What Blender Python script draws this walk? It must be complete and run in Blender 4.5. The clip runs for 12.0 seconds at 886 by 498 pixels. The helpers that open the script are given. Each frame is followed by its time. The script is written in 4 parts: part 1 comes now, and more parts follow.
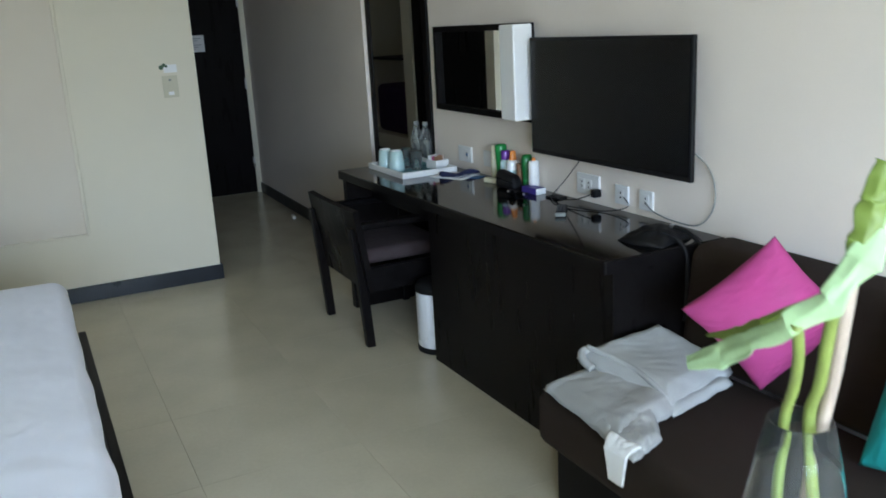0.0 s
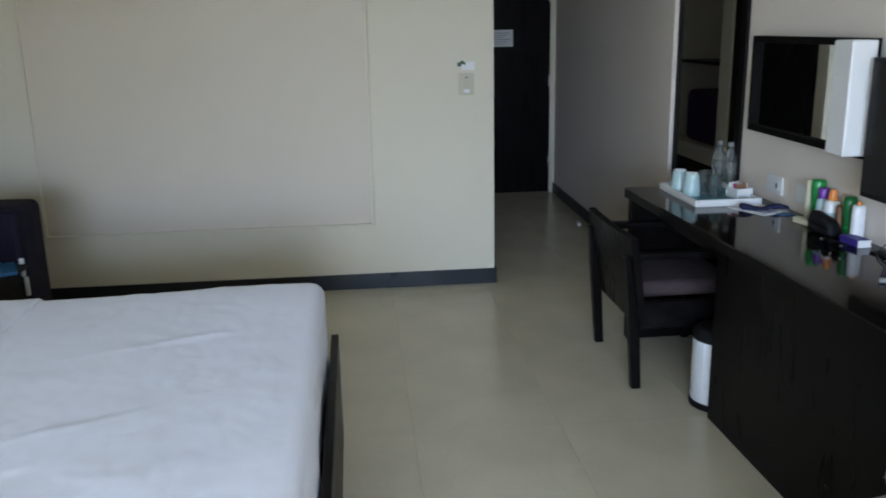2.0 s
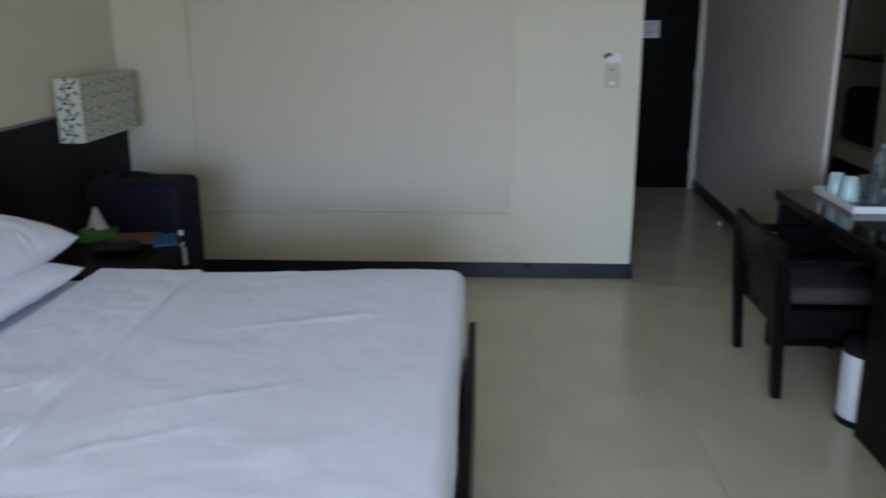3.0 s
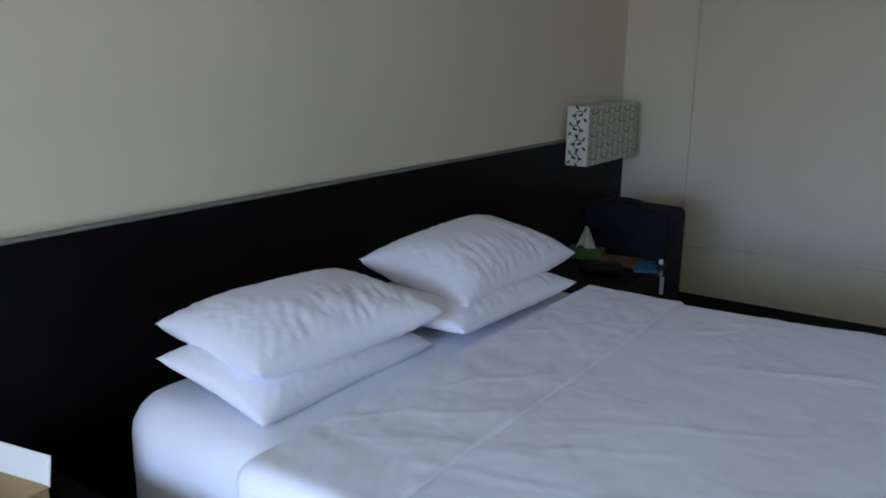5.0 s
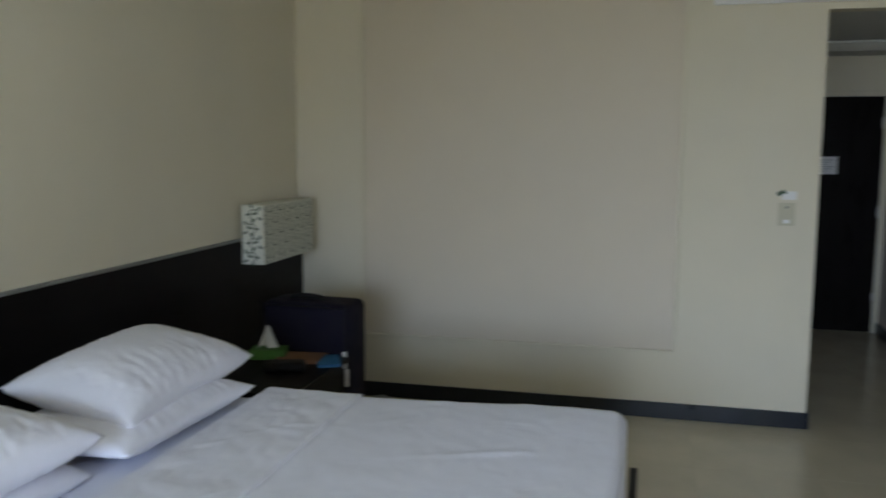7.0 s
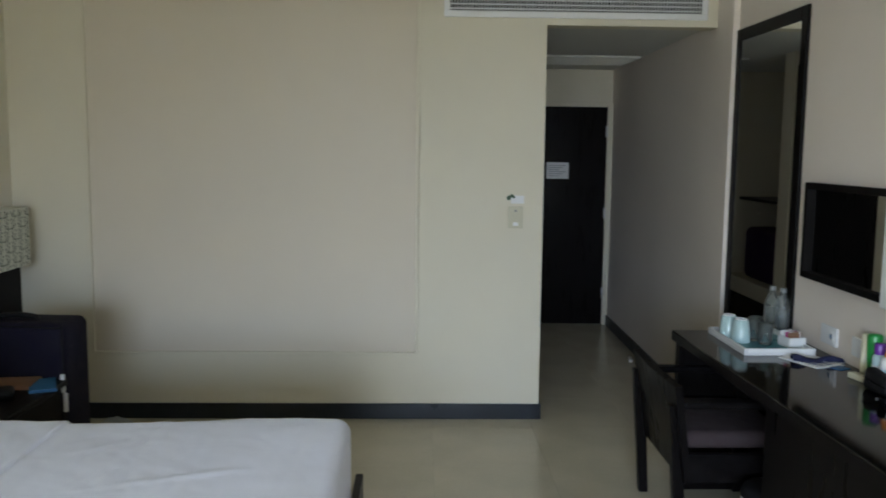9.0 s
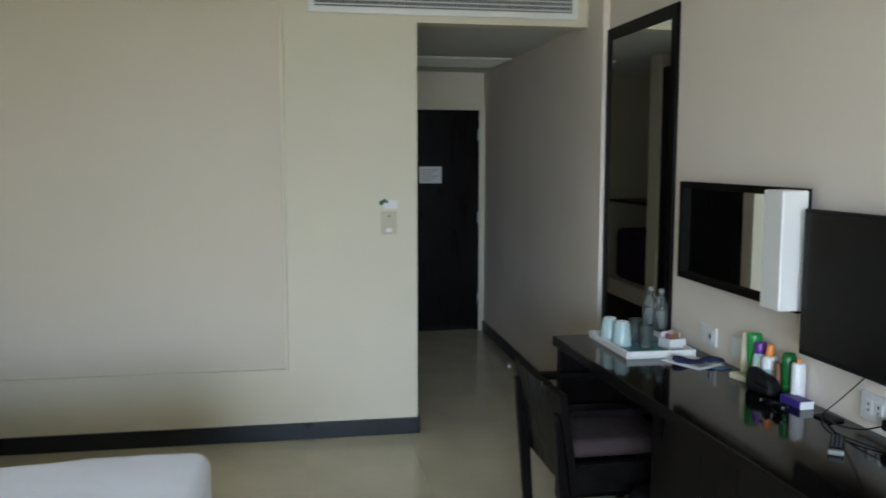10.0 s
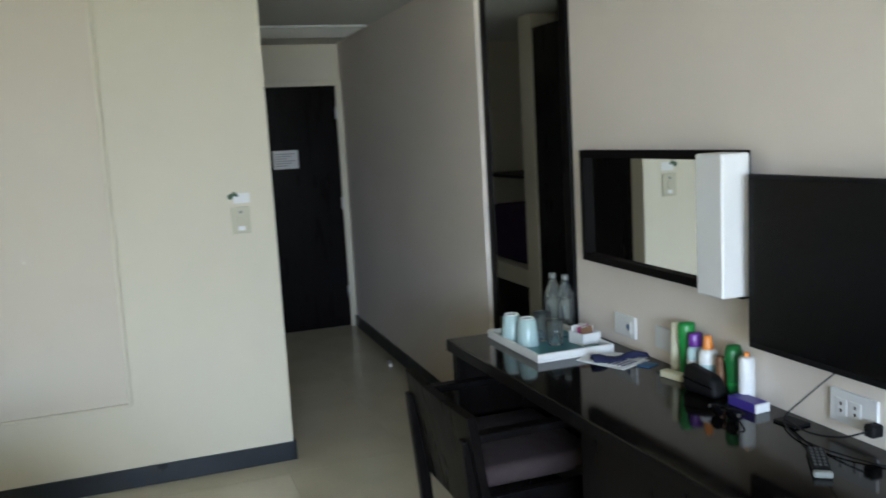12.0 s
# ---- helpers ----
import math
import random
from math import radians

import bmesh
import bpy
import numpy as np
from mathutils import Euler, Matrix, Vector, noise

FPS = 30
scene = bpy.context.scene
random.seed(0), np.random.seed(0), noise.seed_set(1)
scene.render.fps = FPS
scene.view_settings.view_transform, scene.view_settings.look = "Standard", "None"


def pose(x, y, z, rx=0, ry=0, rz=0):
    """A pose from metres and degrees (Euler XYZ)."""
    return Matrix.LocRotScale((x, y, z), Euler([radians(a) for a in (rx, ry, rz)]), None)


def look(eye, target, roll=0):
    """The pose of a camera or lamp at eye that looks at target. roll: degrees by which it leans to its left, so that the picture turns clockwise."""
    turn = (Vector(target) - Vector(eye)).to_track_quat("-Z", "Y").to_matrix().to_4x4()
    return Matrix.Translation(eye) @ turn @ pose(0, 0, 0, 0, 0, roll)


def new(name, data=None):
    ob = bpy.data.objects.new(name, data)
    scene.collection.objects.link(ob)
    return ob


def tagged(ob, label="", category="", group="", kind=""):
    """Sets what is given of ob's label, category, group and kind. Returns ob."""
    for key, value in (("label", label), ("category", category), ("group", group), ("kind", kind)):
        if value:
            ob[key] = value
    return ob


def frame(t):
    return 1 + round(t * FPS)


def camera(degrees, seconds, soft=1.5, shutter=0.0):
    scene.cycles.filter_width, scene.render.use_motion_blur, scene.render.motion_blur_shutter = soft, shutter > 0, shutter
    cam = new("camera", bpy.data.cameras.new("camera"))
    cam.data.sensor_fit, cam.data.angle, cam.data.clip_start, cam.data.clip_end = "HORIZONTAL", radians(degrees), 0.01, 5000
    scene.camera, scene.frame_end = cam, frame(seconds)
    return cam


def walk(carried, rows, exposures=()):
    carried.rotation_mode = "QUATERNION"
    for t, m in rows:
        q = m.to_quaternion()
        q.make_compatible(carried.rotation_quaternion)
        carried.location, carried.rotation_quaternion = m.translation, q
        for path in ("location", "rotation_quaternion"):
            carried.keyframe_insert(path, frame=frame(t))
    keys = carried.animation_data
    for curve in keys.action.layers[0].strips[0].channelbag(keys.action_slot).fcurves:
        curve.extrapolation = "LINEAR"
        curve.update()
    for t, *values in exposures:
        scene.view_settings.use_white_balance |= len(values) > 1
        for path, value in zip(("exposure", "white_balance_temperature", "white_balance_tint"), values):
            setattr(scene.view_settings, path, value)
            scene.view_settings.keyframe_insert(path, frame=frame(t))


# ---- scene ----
cam = camera(55.0, 12.0, soft=1.7, shutter=0.5)
PATH = [
    (0, (0.493, 0.154, 1.503), (1.339, 1.893, 0.991), -3.1),
    (0.5, (0.572, 0.302, 1.531), (1.327, 2.079, 1.008), -1.9),
    (1, (0.675, 0.421, 1.545), (1.168, 2.275, 0.98), 1.1),
    (1.5, (0.701, 0.472, 1.554), (0.999, 2.378, 1.025), -1.0),
    (2, (0.688, 0.453, 1.555), (0.879, 2.378, 1.049), -1.1),
    (2.5, (0.671, 0.437, 1.562), (0.741, 2.366, 1.039), -0.8),
    (3, (0.627, 0.437, 1.574), (0.526, 2.363, 1.042), -0.2),
    (3.5, (0.544, 0.467, 1.544), (0.092, 2.34, 1.006), -0.2),
    (3.7, (0.523, 0.44, 1.553), (-0.067, 2.274, 1.016), 0.6),
    (5.3, (0.56, 0.373, 1.607), (-0.553, 1.973, 1.157), 1.0),
    (5.5, (0.58, 0.38, 1.62), (-0.521, 1.998, 1.207), 0.9),
    (6, (0.606, 0.42, 1.617), (-0.353, 2.147, 1.307), -0.4),
    (6.5, (0.61, 0.429, 1.611), (-0.174, 2.25, 1.356), -0.7),
    (7, (0.605, 0.444, 1.601), (0.136, 2.373, 1.357), 0.3),
    (7.5, (0.655, 0.467, 1.618), (0.445, 2.443, 1.392), 0.4),
    (7.7, (0.668, 0.465, 1.614), (0.511, 2.447, 1.4), 0.2),
    (9.3, (0.791, 0.53, 1.607), (0.937, 2.51, 1.364), 0.6),
    (9.5, (0.785, 0.559, 1.596), (1.005, 2.529, 1.333), 0.5),
    (10, (0.807, 0.734, 1.585), (1.156, 2.692, 1.374), 0.1),
    (10.5, (0.777, 0.879, 1.583), (1.268, 2.806, 1.372), -1.2),
    (11, (0.826, 1.025, 1.585), (1.306, 2.954, 1.372), -1.3),
    (11.5, (0.896, 1.206, 1.579), (1.397, 3.127, 1.341), -1.3),
    (12, (0.903, 1.351, 1.579), (1.56, 3.221, 1.311), -3.2),
]
# seconds, stops, kelvin, tint
EXPOSURES = [(0.0, 0.10, 5800, 8), (0.5, 0.34, 5850, 9), (1.0, 0.42, 5740, 10), (1.5, 0.28, 5760, 12), (2.0, 0.08, 5720, 13), (2.5, 0.02, 5660, 14), (3.5, -0.42, 5540, 16), (5.5, -0.72, 5480, 16), (6.0, -0.60, 5680, 15), (6.5, -0.45, 5840, 13), (7.0, -0.38, 6020, 12), (7.5, -0.22, 6100, 12), (9.5, 0.02, 6060, 11), (10.5, 0.24, 5980, 10), (12.0, 0.42, 5960, 10)]
walk(cam, [(t, look(eye, target, roll)) for t, eye, target, roll in PATH], EXPOSURES)

# ---- light ----
world = bpy.data.worlds.new("world")
scene.world = world
world.use_nodes = True
wn = world.node_tree
sky = wn.nodes.new("ShaderNodeTexSky")
sky.sky_type, sky.sun_disc = "NISHITA", False
sky.sun_elevation, sky.sun_rotation = radians(55), radians(20)
wn.links.new(sky.outputs[0], wn.nodes["Background"].inputs[0])
wn.nodes["Background"].inputs[1].default_value = 0.12
sun = new("sun", bpy.data.lights.new("sun", "SUN"))
sun.data.energy, sun.data.angle, sun.data.color = 3.0, radians(0.5), (1.0, 0.95, 0.88)
sun.matrix_world = look((0, 3, 12), (1.5, -1.0, 5.4))
window_light = new("window_light", bpy.data.lights.new("window_light", "AREA"))
window_light.data.shape, window_light.data.size, window_light.data.size_y = "RECTANGLE", 2.6, 1.5
window_light.data.energy, window_light.data.color = 258.0, (0.672, 0.832, 1.045)
window_light.data.spread = radians(112)
window_light.matrix_world = look((0.3, -2.96, 1.56), (2.7, 5.0, -7.2))

garden_light = new("garden_light", bpy.data.lights.new("garden_light", "AREA"))  # added fill lamp, unseen: stands in for daylight thrown up by the sunlit lawn
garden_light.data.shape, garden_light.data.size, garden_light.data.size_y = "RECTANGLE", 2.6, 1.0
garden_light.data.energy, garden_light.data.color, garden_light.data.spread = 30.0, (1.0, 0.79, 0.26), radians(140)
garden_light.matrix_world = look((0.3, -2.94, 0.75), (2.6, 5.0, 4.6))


# ---- materials ----
def material(name, colour, rough=0.5, metal=0.0, vary=0.12, scale=6.0, fine=120.0, bump=0.1, coat=0.0, spec=0.5, random_each=0.0, stretch=(1, 1, 1), sheen=0.0, crease=0.0):
    """A surface with variation at two scales: broad stains and fine grain, and a fine relief."""
    m = bpy.data.materials.new(name)
    m.use_nodes = True
    t = m.node_tree
    b = t.nodes["Principled BSDF"]
    b.inputs["Metallic"].default_value = metal
    b.inputs["Coat Weight"].default_value = coat
    b.inputs["Specular IOR Level"].default_value = spec
    b.inputs["Sheen Weight"].default_value = sheen
    co = t.nodes.new("ShaderNodeTexCoord")
    mp = t.nodes.new("ShaderNodeMapping")
    mp.inputs["Scale"].default_value = stretch
    t.links.new(co.outputs["Object"], mp.inputs[0])
    n1 = t.nodes.new("ShaderNodeTexNoise")
    n1.inputs["Scale"].default_value, n1.inputs["Detail"].default_value = scale, 4
    n2 = t.nodes.new("ShaderNodeTexNoise")
    n2.inputs["Scale"].default_value, n2.inputs["Detail"].default_value = fine, 3
    t.links.new(mp.outputs[0], n1.inputs[0])
    t.links.new(mp.outputs[0], n2.inputs[0])
    mix = t.nodes.new("ShaderNodeMath")
    mix.operation = "MULTIPLY_ADD"
    mix.inputs[1].default_value = 0.35
    t.links.new(n2.outputs[0], mix.inputs[0])
    t.links.new(n1.outputs[0], mix.inputs[2])
    if random_each:
        oi = t.nodes.new("ShaderNodeObjectInfo")
        m2 = t.nodes.new("ShaderNodeMath")
        m2.operation, m2.inputs[1].default_value = "MULTIPLY_ADD", random_each
        t.links.new(oi.outputs["Random"], m2.inputs[0])
        t.links.new(mix.outputs[0], m2.inputs[2])
        mix = m2
    rng = t.nodes.new("ShaderNodeMapRange")
    rng.inputs[1].default_value, rng.inputs[2].default_value = 0.35, 1.0
    rng.inputs[3].default_value, rng.inputs[4].default_value = 1 - vary, 1 + vary
    t.links.new(mix.outputs[0], rng.inputs[0])
    mul = t.nodes.new("ShaderNodeMix")
    mul.data_type, mul.blend_type = "RGBA", "MULTIPLY"
    mul.inputs[0].default_value = 1.0
    mul.inputs[6].default_value = (*colour, 1)
    t.links.new(rng.outputs[0], mul.inputs[7])
    t.links.new(mul.outputs[2], b.inputs["Base Color"])
    rr = t.nodes.new("ShaderNodeMapRange")
    rr.inputs[1].default_value, rr.inputs[2].default_value = 0.3, 0.7
    rr.inputs[3].default_value, rr.inputs[4].default_value = rough * 0.85, min(1, rough * 1.15)
    t.links.new(n1.outputs[0], rr.inputs[0])
    t.links.new(rr.outputs[0], b.inputs["Roughness"])
    if bump:
        bp = t.nodes.new("ShaderNodeBump")
        bp.inputs["Strength"].default_value, bp.inputs["Distance"].default_value = bump, 0.002
        t.links.new(n2.outputs[0], bp.inputs["Height"])
        t.links.new(bp.outputs[0], b.inputs["Normal"])
        if crease:
            n3 = t.nodes.new("ShaderNodeTexNoise")
            n3.noise_dimensions = "3D"
            n3.inputs["Scale"].default_value, n3.inputs["Detail"].default_value, n3.inputs["Distortion"].default_value = 4.0, 2, 0.8
            m3 = t.nodes.new("ShaderNodeMapping")
            m3.inputs["Scale"].default_value, m3.inputs["Rotation"].default_value = (1.0, 1.5, 1.0), (0, 0, 0.5)
            t.links.new(co.outputs["Object"], m3.inputs[0])
            t.links.new(m3.outputs[0], n3.inputs[0])
            b3 = t.nodes.new("ShaderNodeBump")
            b3.inputs["Strength"].default_value, b3.inputs["Distance"].default_value = crease, 0.018
            t.links.new(n3.outputs[0], b3.inputs["Height"])
            t.links.new(bp.outputs[0], b3.inputs["Normal"])
            t.links.new(b3.outputs[0], b.inputs["Normal"])
    return m


def glass(name, tint=(1, 1, 1), rough=0.0, ior=1.45, body=1.0):
    m = bpy.data.materials.new(name)
    m.use_nodes = True
    b = m.node_tree.nodes["Principled BSDF"]
    b.inputs["Base Color"].default_value = (*tint, 1)
    b.inputs["Transmission Weight"].default_value = body
    b.inputs["Roughness"].default_value = rough
    b.inputs["IOR"].default_value = ior
    return m


def mirror_surface(name):
    m = bpy.data.materials.new(name)
    m.use_nodes = True
    b = m.node_tree.nodes["Principled BSDF"]
    b.inputs["Base Color"].default_value = (0.86, 0.88, 0.87, 1)
    b.inputs["Metallic"].default_value, b.inputs["Roughness"].default_value = 1.0, 0.015
    return m


CREAM = material("cream_wall_paint", (0.69, 0.640, 0.515), 0.75, vary=0.05, scale=1.3, fine=260, bump=0.12)
GREIGE = material("pale_greige_wall_paint", (0.84, 0.755, 0.675), 0.75, vary=0.05, scale=1.3, fine=260, bump=0.12)
GREIGE_WARM = material("warm_greige_wall_paint", (0.755, 0.71, 0.58), 0.75, vary=0.05, scale=1.3, fine=260, bump=0.12)
PANEL = material("rosy_panel_paint", (0.645, 0.578, 0.472), 0.6, vary=0.05, scale=1.0, fine=200, bump=0.08)
CEILING = material("white_ceiling_paint", (0.64, 0.64, 0.61), 0.85, vary=0.04, scale=1.0, bump=0.08)
TILE = material("beige_porcelain_tile", (0.545, 0.49, 0.365), 0.22, vary=0.10, scale=3.0, fine=60, bump=0.02, random_each=0.07)
GROUT = material("grey_beige_grout", (0.36, 0.32, 0.24), 0.85)
WENGE = material("dark_wenge_wood", (0.0060, 0.0051, 0.0054), 0.36, spec=0.07, vary=0.45, scale=3.0, fine=40, bump=0.15, stretch=(6, 1, 6))
WENGE_UP = material("dark_wenge_wood_upright", (0.0065, 0.0055, 0.0055), 0.30, spec=0.055, vary=0.22, scale=3.0, fine=40, bump=0.15, stretch=(6, 6, 1))
WENGE_MATT = material("matt_wenge_wood", (0.0075, 0.0065, 0.0065), 0.6, spec=0.05, vary=0.5, scale=3.0, fine=40, bump=0.15, stretch=(6, 6, 1))
LACQUER = material("black_lacquered_top", (0.006, 0.005, 0.005), 0.08, vary=0.3, scale=8, bump=0.01, spec=0.24)
BASE = material("blue_black_skirting_tile", (0.012, 0.015, 0.022), 0.32, spec=0.3, vary=0.3, scale=6, bump=0.03)
LINEN = material("white_cotton_linen", (0.82, 0.835, 0.95), 0.85, vary=0.04, scale=5, fine=500, bump=0.12, sheen=0.1, crease=0.2)
MAUVE = material("mauve_seat_fabric", (0.040, 0.026, 0.029), 0.9, vary=0.15, scale=20, fine=600, bump=0.3)
BROWN = material("dark_brown_suede", (0.026, 0.018, 0.014), 0.95, vary=0.2, scale=6, fine=400, bump=0.3, spec=0.15)
PINK = material("pink_cushion_cotton", (0.37, 0.042, 0.175), 0.85, vary=0.08, scale=8, fine=500, bump=0.2)
TEAL = material("teal_cushion_cotton", (0.02, 0.30, 0.28), 0.85, vary=0.08, scale=8, fine=500, bump=0.2)
SHIRT = material("pale_grey_knit", (0.35, 0.355, 0.35), 0.9, vary=0.08, scale=12, fine=700, bump=0.3, crease=0.16)
BAG = material("violet_bag_nylon", (0.035, 0.016, 0.055), 0.8, spec=0.2, vary=0.2, scale=10, fine=500, bump=0.4)
BLACK = material("matt_black_plastic", (0.007, 0.007, 0.008), 0.55, spec=0.2, vary=0.2, bump=0.05)
SCREEN = material("television_glass", (0.004, 0.004, 0.005), 0.16, spec=0.14, vary=0.1, bump=0.0)
WHITE = material("white_plastic", (0.80, 0.80, 0.80), 0.35, vary=0.03, bump=0.02)
IVORY = material("ivory_plastic", (0.52, 0.49, 0.36), 0.4, vary=0.04, bump=0.02)
METAL_WHITE = material("white_enamelled_metal", (0.72, 0.73, 0.76), 0.3, vary=0.05, bump=0.02)
STEEL = material("brushed_steel", (0.6, 0.6, 0.6), 0.3, metal=1.0, vary=0.1, bump=0.05)
NAVY = material("dark_violet_luggage_nylon", (0.008, 0.007, 0.018), 0.8, spec=0.2, vary=0.2, scale=10, fine=500, bump=0.4)
GLASS = glass("clear_glass")
THIN = glass("thin_clear_glass", (0.95, 0.99, 0.99), rough=0.0, ior=1.28, body=0.95)
WATER = glass("still_water", (0.95, 0.98, 0.99), rough=0.0, ior=1.14, body=0.96)
CUP = material("pale_green_glazed_cup", (0.44, 0.59, 0.60), 0.2, vary=0.08, bump=0.02)
MIRROR = mirror_surface("silvered_mirror")
LAMP_CLOTH = material("pale_lampshade_cloth", (0.66, 0.67, 0.59), 0.85, vary=0.06, scale=8, fine=420, bump=0.25)
LAMP_INK = material("grey_green_cloth_print", (0.045, 0.075, 0.05), 0.85, vary=0.2, scale=30)
PAPER = material("white_paper", (0.78, 0.78, 0.78), 0.7, vary=0.04, bump=0.03)
INK = material("grey_print", (0.30, 0.31, 0.34), 0.7)
BUTTON = material("dark_grey_rubber", (0.07, 0.07, 0.075), 0.6)
DARK_INK = material("blue_print", (0.03, 0.05, 0.20), 0.6)
BLUE = material("blue_card", (0.025, 0.13, 0.29), 0.5)
NAVY_CLOTH = material("navy_cloth", (0.012, 0.016, 0.06), 0.85)
TAN = material("tan_leather_cover", (0.20, 0.10, 0.05), 0.6)
GREEN = material("green_plastic", (0.02, 0.26, 0.05), 0.35)
DEEP_GREEN = material("deep_green_plastic", (0.01, 0.14, 0.03), 0.35)
SPRIG = material("dull_green_print", (0.045, 0.085, 0.045), 0.7)
LIME = material("lime_card", (0.05, 0.16, 0.02), 0.6)
PURPLE = material("purple_plastic", (0.14, 0.03, 0.30), 0.35)
ORANGE = material("orange_plastic", (0.80, 0.27, 0.05), 0.35)
VIOLET = material("violet_card", (0.05, 0.03, 0.26), 0.5)
CREAMY = material("cream_plastic", (0.72, 0.68, 0.50), 0.35)
TEAL_INLAY = material("teal_tray_inlay", (0.05, 0.22, 0.26), 0.3)
STALK = material("pale_green_stalk", (0.24, 0.30, 0.07), 0.45, vary=0.2, scale=20, bump=0.1, stretch=(1, 1, 0.1))
LEAF = material("pale_green_leaf", (0.34, 0.48, 0.25), 0.5, vary=0.2, scale=12, bump=0.15)
LEAF_DARK = material("olive_green_leaf", (0.14, 0.20, 0.03), 0.5, vary=0.2, scale=12, bump=0.15)
BLUSH = material("pale_blush_stalk", (0.46, 0.37, 0.30), 0.5, vary=0.1)
KRAFT = material("kraft_card", (0.45, 0.32, 0.16), 0.8)
GRASS = material("lawn", (0.07, 0.11, 0.03), 0.9, vary=0.4, scale=2)
CAP = material("dull_grey_metal_strip", (0.21, 0.22, 0.21), 0.5, vary=0.1)
VASE = glass("vase_glass", (0.93, 0.97, 0.97), ior=1.18, body=0.98)
ALU = material("white_aluminium", (0.7, 0.7, 0.7), 0.4)


# ---- building helpers ----
def part(name, bm, mat, parent=None, label="", smooth=False, category="", kind="", group=""):
    me = bpy.data.meshes.new(name)
    bm.normal_update()
    bm.to_mesh(me)
    bm.free()
    me.materials.append(mat)
    if smooth:
        me.polygons.foreach_set("use_smooth", [True] * len(me.polygons))
    ob = new(name, me)
    if parent is not None:
        ob.parent = parent
    return tagged(ob, label, category, group, kind)


def thing(name, label, category, at=(0, 0, 0), turn=0, group=""):
    ob = new(name)
    ob.empty_display_size = 0.1
    ob.matrix_world = pose(*at, 0, 0, turn)
    return tagged(ob, label, category, group)


def box(x0, y0, z0, x1, y1, z1, bevel=0.0, bm=None, seg=2):
    """A box by its two corners, its edges rounded."""
    bm = bm or bmesh.new()
    r = bmesh.ops.create_cube(bm, size=1)
    bmesh.ops.scale(bm, vec=(x1 - x0, y1 - y0, z1 - z0), verts=r["verts"])
    bmesh.ops.translate(bm, vec=((x0 + x1) / 2, (y0 + y1) / 2, (z0 + z1) / 2), verts=r["verts"])
    if bevel:
        es = list({e for v in r["verts"] for e in v.link_edges})
        bmesh.ops.bevel(bm, geom=es, offset=bevel, segments=seg, affect="EDGES", profile=0.5)
    return bm


def lathe(profile, seg=28, centre=(0, 0), bm=None, sx=1.0, sy=1.0):
    """A body of revolution from (radius, height) pairs; closed where the radius is 0."""
    bm = bm or bmesh.new()
    rings = []
    for r, z in profile:
        if r < 1e-6:
            rings.append([bm.verts.new((centre[0], centre[1], z))])
        else:
            rings.append([bm.verts.new((centre[0] + r * sx * math.cos(2 * math.pi * i / seg), centre[1] + r * sy * math.sin(2 * math.pi * i / seg), z)) for i in range(seg)])
    for a, b in zip(rings, rings[1:]):
        for i in range(seg):
            j = (i + 1) % seg
            if len(a) == 1:
                bm.faces.new((a[0], b[j], b[i]))
            elif len(b) == 1:
                bm.faces.new((a[i], a[j], b[0]))
            else:
                bm.faces.new((a[i], a[j], b[j], b[i]))
    bmesh.ops.recalc_face_normals(bm, faces=bm.faces)
    return bm


def tube(points, radius, seg=8, bm=None, taper=1.0):
    """A round cord along a smoothed line of points."""
    pts = [Vector(p) for p in points]
    line = []
    for i in range(len(pts) - 1):
        p0, p1, p2, p3 = pts[max(i - 1, 0)], pts[i], pts[i + 1], pts[min(i + 2, len(pts) - 1)]
        for k in range(6):
            u = k / 6
            line.append(0.5 * (2 * p1 + (p2 - p0) * u + (2 * p0 - 5 * p1 + 4 * p2 - p3) * u * u + (3 * p1 - p0 - 3 * p2 + p3) * u ** 3))
    line.append(pts[-1])
    bm = bm or bmesh.new()
    rings, a = [], None
    for i, p in enumerate(line):
        d = (line[min(i + 1, len(line) - 1)] - line[max(i - 1, 0)]).normalized()
        a = d.orthogonal().normalized() if a is None else (a - d * a.dot(d)).normalized()
        b = d.cross(a)
        r = radius * (1 + (taper - 1) * i / (len(line) - 1))
        rings.append([bm.verts.new(p + r * (math.cos(2 * math.pi * k / seg) * a + math.sin(2 * math.pi * k / seg) * b)) for k in range(seg)])
    for a, b in zip(rings, rings[1:]):
        for k in range(seg):
            bm.faces.new((a[k], a[(k + 1) % seg], b[(k + 1) % seg], b[k]))
    bm.faces.new(rings[0])
    bm.faces.new(rings[-1])
    bmesh.ops.recalc_face_normals(bm, faces=bm.faces)
    return bm


def sheet(nu, nv, f, thick=0.0):
    """A surface from a function of (u, v) in 0..1, given a thickness along its normals."""
    bm = bmesh.new()
    g = [[bm.verts.new(f(i / nu, j / nv)) for j in range(nv + 1)] for i in range(nu + 1)]
    for i in range(nu):
        for j in range(nv):
            bm.faces.new((g[i][j], g[i + 1][j], g[i + 1][j + 1], g[i][j + 1]))
    if thick:
        bm.normal_update()
        bmesh.ops.solidify(bm, geom=bm.faces[:], thickness=thick)
    return bm


